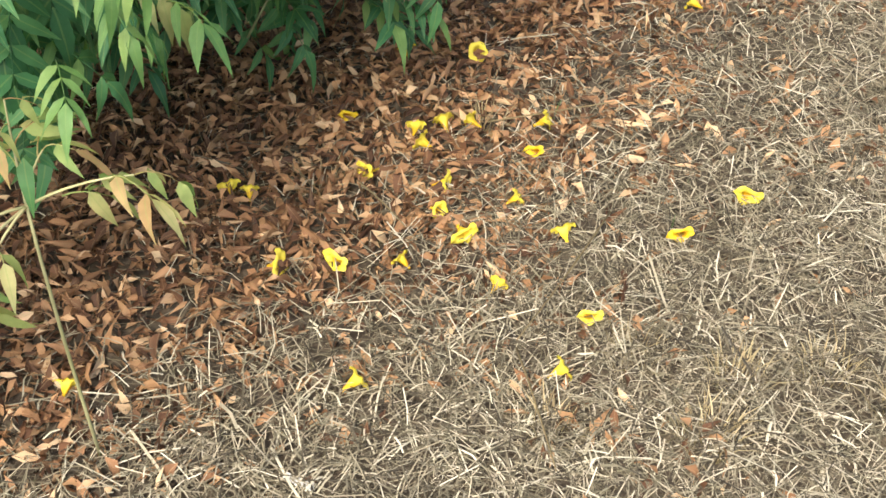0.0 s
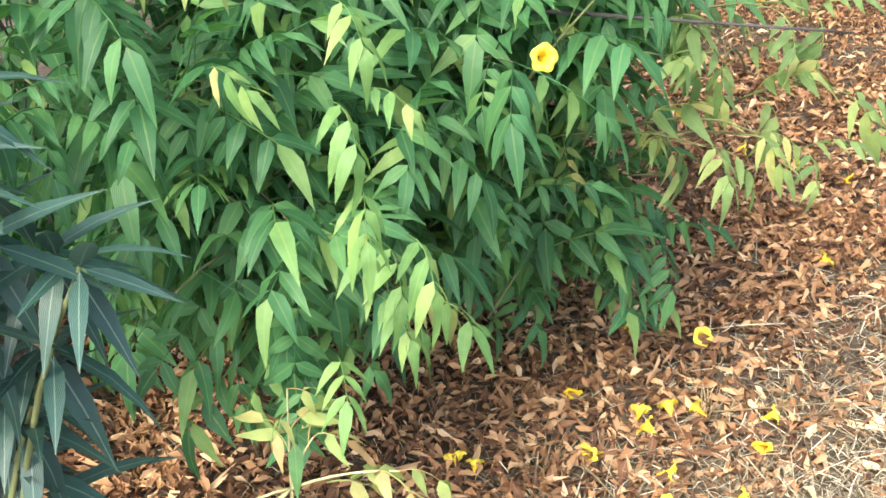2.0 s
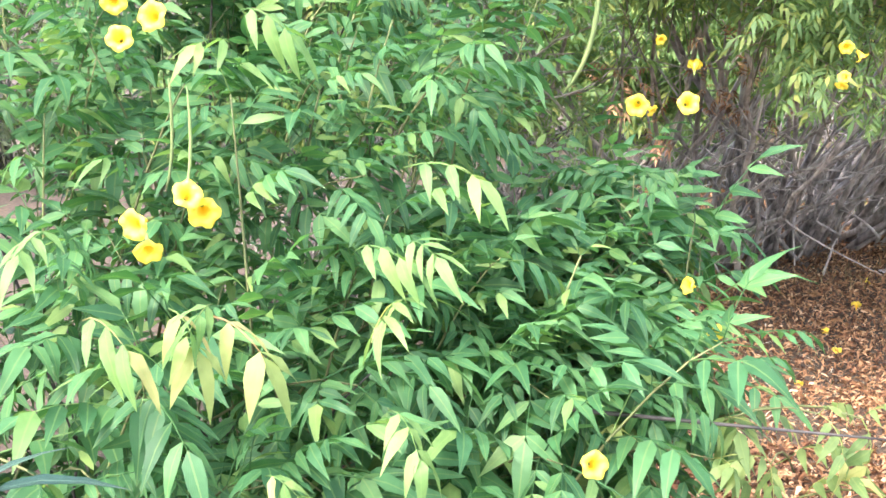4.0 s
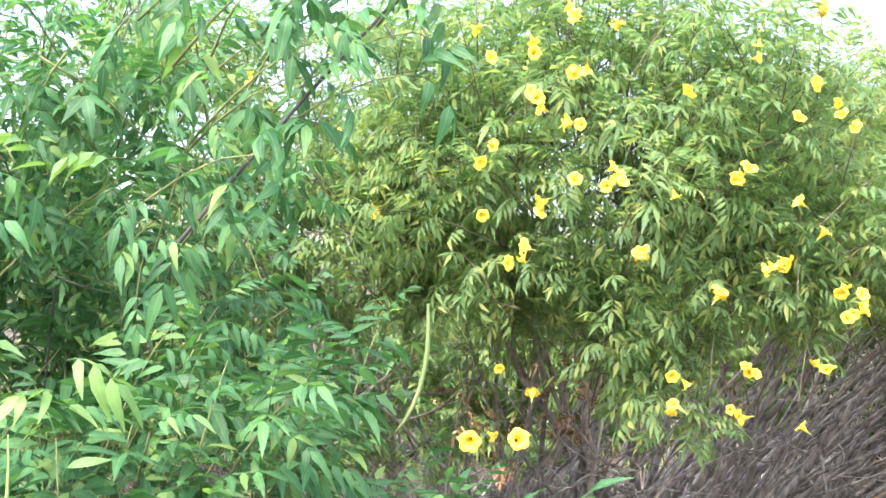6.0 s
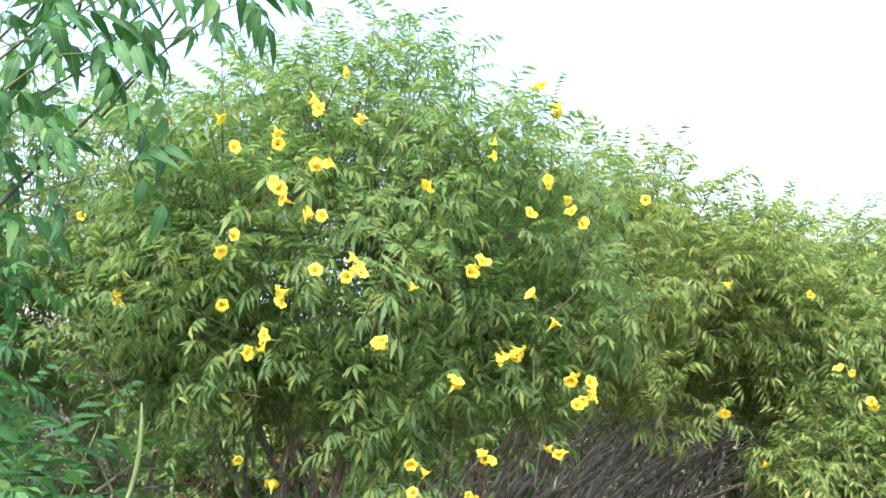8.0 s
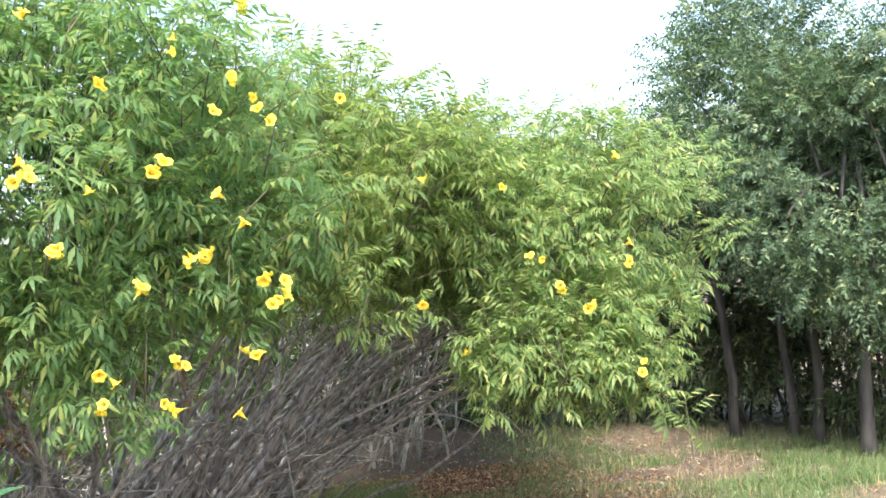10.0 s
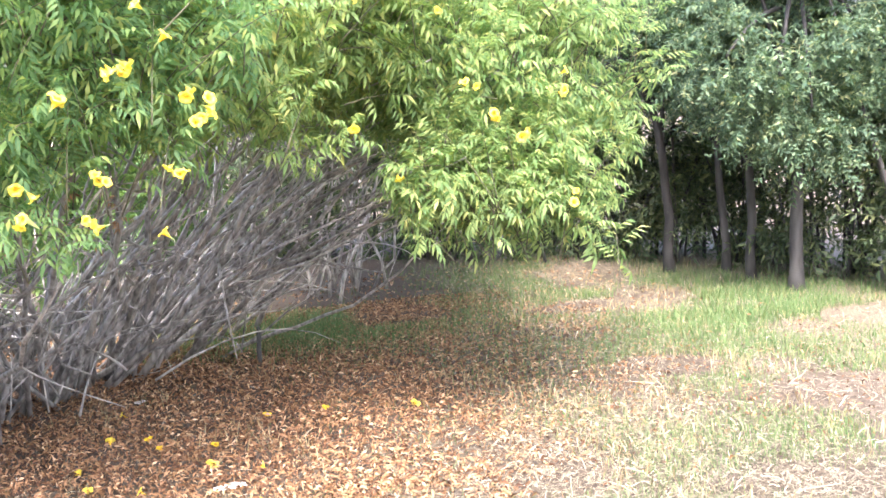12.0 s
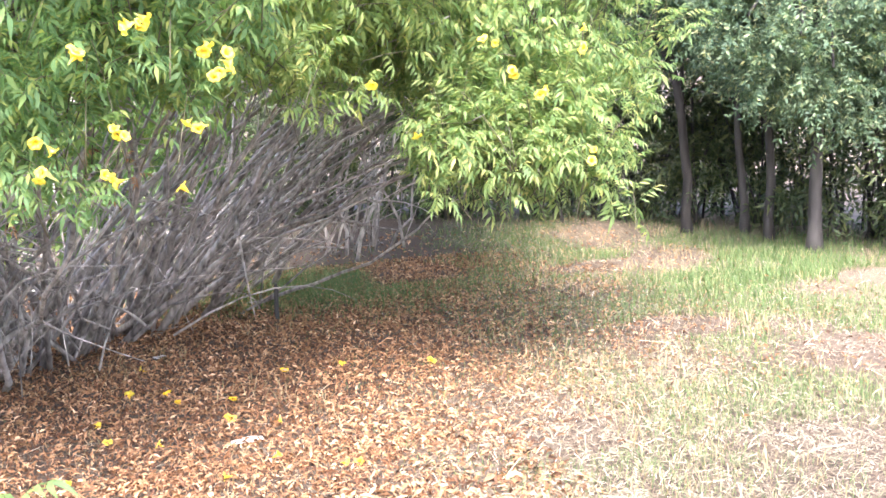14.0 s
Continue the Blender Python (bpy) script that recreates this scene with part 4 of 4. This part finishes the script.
far_shrub(54, "thinly leaved twiggy shrub with light showing through",
          [(-1.55, 5.1, 2.25, 1.3, 1.1, 0.95, 1.0, 0.45), (-1.6, 4.9, 1.2, 1.2, 0.7, 0.6, 0.25, 0.2)], 640, -0.14, FAR_GREEN,
          [(-1.4, 5.8, 0), (-0.9, 6.1, 0), (-1.9, 5.6, 0)],
          [(-1.5, 5.2, 2.0), (-0.9, 5.2, 1.8), (-2.0, 5.1, 1.9), (-1.3, 5.0, 2.4), (-0.6, 5.0, 1.4), (-1.7, 4.8, 1.5)], 60,
          [(-0.9, 4.4, 2.3), (-0.75, 4.3, 2.0), (-1.2, 4.2, 2.5), (-0.6, 4.5, 2.7)], (-0.9, 4.3, 1.9), lambda p: 0.95, twist=150, singles=60)
# added canopy, mostly out of sight; large dense leaves block light from the ground
far_shrub(55, "mostly hidden shrub behind the overhanging one, enlarged to shade the ground",
          [(3.5, 9.3, 2.15, 1.5, 1.35, 0.6, 1.0, 0.1), (2.7, 7.5, 2.0, 1.3, 1.2, 0.55, 0.9, 0.1)], 1000, -0.6, FAR_GREEN,
          [(2.9, 9.6, 0), (3.3, 9.9, 0)], [(3.3, 9.2, 2.0), (2.8, 9.0, 1.9), (3.8, 9.0, 1.9), (3.2, 8.8, 2.2)], 16, [], (3, 8.5, 1.8), lambda p: 1.5, twist=10, singles=40, size=1.6)

# added thicket: a dark backing for the gaps between the stems
far_shrub(56, "dense thicket added as dark backing behind bare grey stems",
          [(-0.3, 8.9, 1.2, 1.7, 0.6, 1.1, 1.0, 0.1), (1.3, 9.6, 1.4, 0.9, 0.6, 0.9, 0.5, 0.1)], 420, -0.5, FAR_GREEN,
          [(-0.6, 9.2, 0), (0.2, 9.3, 0), (1.3, 9.8, 0)], [(-0.5, 8.9, 1.6), (0.3, 9.0, 1.7), (1.2, 9.5, 1.8)], 14, [], (0, 8.5, 1.2), lambda p: 0.15, twist=10, singles=20, size=1.7)


# ---- tree and hedge ----
def leafy_mass(rng, crowns, count, gap, forms, size, up=0.1):
    poses = [[] for _ in forms]
    for p, u in crown_sprigs(rng, crowns, count, gap, lambda p: 0.75, up):
        poses[rng.integers(len(forms))].append(placed(p - unit(u) * 0.1, frame_of(u, rng, 1.2), size * rng.uniform(0.8, 1.3)))
    return poses


SPRAYS = [small_spray(np.random.default_rng(61 + k), 22, 0.32, 0.042) for k in range(3)]
HEDGE_SPRAYS = [small_spray(np.random.default_rng(71 + k), 11, 0.3, 0.075, 0.3) for k in range(3)]


def big_tree(seed, foot, lean, crowns, count, label, thick=0.1, gap=-0.22):
    rng = np.random.default_rng(seed)
    thing = tagged(new("tree"), label, "tree", "trees at the clearing's edge")
    f = np.array((*foot, -0.05))
    top = f + np.array((lean[0], lean[1], 2.6))
    trunk = arc(f, f + (0.03, 0.02, 1.2), top, 10)
    trunk[1:-1] += rng.normal(0, 0.012, (8, 3))
    radii = np.linspace(thick, thick * 0.5, 10)
    radii[0] *= 1.35
    under("trunk", Heap().add(*tube(trunk, radii, 10)).mesh("trunk", DARK_BARK), thing)
    for _ in range(9):
        c = crowns[rng.integers(len(crowns))]
        e = np.array(c[:3]) + np.array(c[3:6]) * unit(rng.normal(size=3)) * 0.7
        k = rng.integers(4, 10)
        under("limb", Heap().add(*tube(arc(trunk[k], (trunk[k] + e) / 2 + (0, 0, 0.25), e, 8), np.linspace(thick * 0.4, 0.01, 8), 6)).mesh("limb", DARK_BARK), thing)
    h = Heap()
    for f_, g in zip(SPRAYS, leafy_mass(rng, crowns, count, gap, SPRAYS, 1.0)):
        h.spread(f_, g)
    under("crown", h.mesh("crown", DARK_LEAF), thing, kind="stuff")


big_tree(81, (6.2, 7.45), (0.1, 0.1), [(6.95, 8.0, 3.3, 1.7, 1.5, 1.95, 1.0, 0.55), (5.9, 8.0, 2.75, 0.95, 0.9, 0.8, 0.35, 0.4), (5.9, 7.3, 2.15, 0.95, 0.8, 0.95, 0.5, 0.5), (6.8, 6.7, 2.6, 1.1, 0.8, 1.4, 0.5, 0.5), (6.0, 7.0, 1.45, 0.8, 0.45, 0.45, 0.14, 0.3)], 4600, "dark green small-leaved tree with a grey trunk", 0.06)
big_tree(82, (6.35, 8.6), (-0.3, 0.2), [(6.4, 8.9, 2.8, 1.1, 1.0, 1.2, 1.0, 0.5)], 1200, "slender dark tree beside a larger one", 0.042)
big_tree(83, (6.25, 8.1), (-0.1, 0.0), [(6.1, 8.2, 2.3, 0.8, 0.8, 0.9, 1.0, 0.5)], 800, "slender dark tree with a pale trunk", 0.045)
big_tree(84, (5.95, 8.9), (-0.2, 0.3), [(5.8, 9.5, 2.2, 0.8, 0.9, 0.8, 1.0, 0.4)], 700, "thin dark tree at the hedge", 0.05)


def hedge_bush(seed, x, y, height, width, count):
    rng = np.random.default_rng(seed)
    thing = tagged(new("hedge_bush"), "dark tangled hedge bush with many thin stems", "hedge", "hedge bushes")
    for _ in range(22):
        f = np.array((x + rng.normal(0, width * 0.4), y + rng.normal(0, 0.3), -0.02))
        e = f + np.array((rng.normal(0, 0.45), rng.normal(0, 0.35), height * rng.uniform(0.5, 1.0)))
        w = rng.uniform(0.008, 0.025)
        pts = arc(f, (f + e) / 2 + rng.normal(0, 0.15, 3), e, 7)
        under("stem", Heap().add(*tube(pts, np.linspace(w, w * 0.3, 7), 5)).mesh("stem", DARK_BARK), thing)
    crowns = [(x, y, height * 0.6, width, 0.6, height * 0.42, 1.0, 0.1), (x, y, 0.6, width * 1.15, 0.55, 0.7, 0.8, 0.0)]
    poses = [[] for _ in HEDGE_SPRAYS]
    for p, u in crown_sprigs(rng, crowns, int(count * 1.6), -0.2, lambda p: 0.08, 0.2):
        poses[rng.integers(3)].append(placed(p, frame_of(u, rng, 1.2), rng.uniform(0.8, 1.3)))
    h = Heap()
    for f_, g in zip(HEDGE_SPRAYS, poses):
        h.spread(f_, g)
    under("foliage", h.mesh("foliage", HEDGE_LEAF), thing, kind="stuff")


for k, (x, y, hi, wi, count) in enumerate(((8.0, 5.6, 3.0, 0.9, 900), (7.4, 6.7, 3.0, 0.8, 1000), (7.2, 7.9, 3.0, 0.8, 1000), (7.0, 9.1, 3.0, 0.8, 1000), (6.5, 10.0, 2.9, 0.8, 1000), (5.7, 10.7, 2.7, 0.8, 950),
                                           (4.7, 11.5, 2.5, 0.8, 800), (3.6, 12.1, 2.3, 0.9, 750), (2.3, 12.4, 2.2, 0.9, 650), (0.8, 12.3, 2.0, 0.9, 550),
                                           (-0.8, 11.5, 1.7, 1.0, 420), (-2.4, 10.8, 1.7, 1.0, 420), (-4.0, 10.0, 1.7, 1.0, 420), (-5.6, 9.0, 1.8, 1.1, 420), (-6.6, 7.4, 1.8, 1.1, 420))):
    hedge_bush(101 + k, x, y, hi, wi, count)


# ---- small things on the ground ----
def fallen_flowers():
    rng = np.random.default_rng(91)
    near = [(0.04, 2.26), (-0.12, 2.26), (-0.24, 2.01), (-0.09, 1.97), (-0.07, 1.92), (-0.03, 1.99), (0.03, 1.99), (0.18, 1.99), (0.16, 1.89), (-0.18, 1.82), (-0.03, 1.78), (0.11, 1.73), (-0.04, 1.7),
            (0.01, 1.63), (0.2, 1.63), (0.07, 1.49), (-0.22, 1.55), (-0.33, 1.54), (-0.41, 1.75), (-0.45, 1.76), (-0.1, 1.55), (0.17, 1.29), (0.23, 1.41), (-0.17, 1.26), (-0.64, 1.24), (0.42, 1.63), (0.56, 1.74), (0.57, 2.48)]
    far = [(0.33, 3.15), (0.46, 3.09), (0.64, 2.97), (0.35, 2.63), (0.66, 3.32), (0.17, 3.24), (0.48, 5.37), (0.85, 5.74), (0.67, 5.8), (0.79, 6.29), (1.8, 5.86), (0.88, 5.56), (1.43, 4.31), (1.37, 4.33), (1.14, 4.56), (2.26, 5.72),
           (1.06, 5.16), (1.14, 5.49), (0.5, 5.09), (0.71, 4.95), (1.49, 5.9), (0.3, 4.6), (0.9, 4.4), (1.25, 5.0)]
    for x, y in near + far:
        me = (FADED_FLOWER, LIMP_FLOWER, FLOWER)[rng.integers(3)]
        ob = new("fallen_flower", me)
        up = rng.uniform(0.1, 0.9) if me is FLOWER else rng.uniform(-0.1, 0.5)
        a = rng.uniform(0, 6.283)
        rot = frame_of((math.cos(a), math.sin(a), up), rng, 0.6)
        size = rng.uniform(0.6, 0.82)
        at = np.array((x, y, lumps(x, y) + 0.022)) - rot[:, 1] * 0.03 * size
        ob.matrix_basis = Matrix(placed(at, rot, size).tolist())
        tagged(ob, "yellow trumpet flower fallen on dead leaves", "flower", "fallen flowers")


def long_stalks():
    rng = np.random.default_rng(92)
    for a, b, c in (((0.29, 1.68), (0.2, 1.5), (0.1, 1.33)), ((0.1, 1.33), (0.13, 1.2), (0.15, 1.06)), ((0.06, 1.98), (0.2, 2.0), (0.33, 2.02)), ((-0.2, 1.78), (-0.14, 1.7), (-0.1, 1.62)), ((0.45, 5.3), (0.42, 5.2), (0.44, 5.05))):
        pts = [(x, y, lumps(x, y) + 0.03 + 0.01 * k) for k, (x, y) in enumerate((a, b, c))]
        ob = new("dry_stalk", Heap().add(*tube(arc(*pts, 8), np.linspace(0.0022, 0.0014, 8), 5)).mesh("dry_stalk", TUFT))
        tagged(ob, "long thin dry grass stalk lying on straw", "stalk", "dry stalks")


def scrap(x, y, w, d, turn):
    rng = np.random.default_rng(int((x + 5) * 100))
    n, v, t = 6, [], []
    for i in range(n):
        for j in range(n):
            u, q = i / (n - 1) - 0.5, j / (n - 1) - 0.5
            v.append((u * w * (1 + 0.2 * rng.random()), q * d * (1 + 0.2 * rng.random()), 0.012 + 0.012 * rng.random()))
    for i in range(n - 1):
        for j in range(n - 1):
            a = i * n + j
            t += [(a, a + n, a + n + 1), (a, a + n + 1, a + 1)]
    top = np.array(v)
    bottom = top - (0, 0, 0.003)
    h = Heap().add(np.concatenate((top, bottom)), np.concatenate((t, np.array(t)[:, ::-1] + n * n)))
    ob = new("paper_scrap", h.mesh("paper_scrap", PAPER))
    ob.location, ob.rotation_euler = (x, y, lumps(x, y)), (0, 0, turn)
    tagged(ob, "crumpled whitish scrap lying on dead leaves", "litter", "pale scraps")


fallen_flowers()
long_stalks()
scrap(1.07, 4.83, 0.13, 0.05, 0.2)
scrap(0.92, 6.58, 0.07, 0.04, 0.8)
scrap(-0.24, 1.06, 0.045, 0.012, -0.4)

post = Heap().add(*tube([(1.76, 7.23, -0.1), (1.757, 7.23, 0.1), (1.765, 7.235, 0.23), (1.763, 7.235, 0.25)], [0.017, 0.016, 0.015, 0.007], 7))
tagged(new("stake", post.mesh("stake", DARK_BARK)), "short dark wooden stake in leaf litter", "stake")
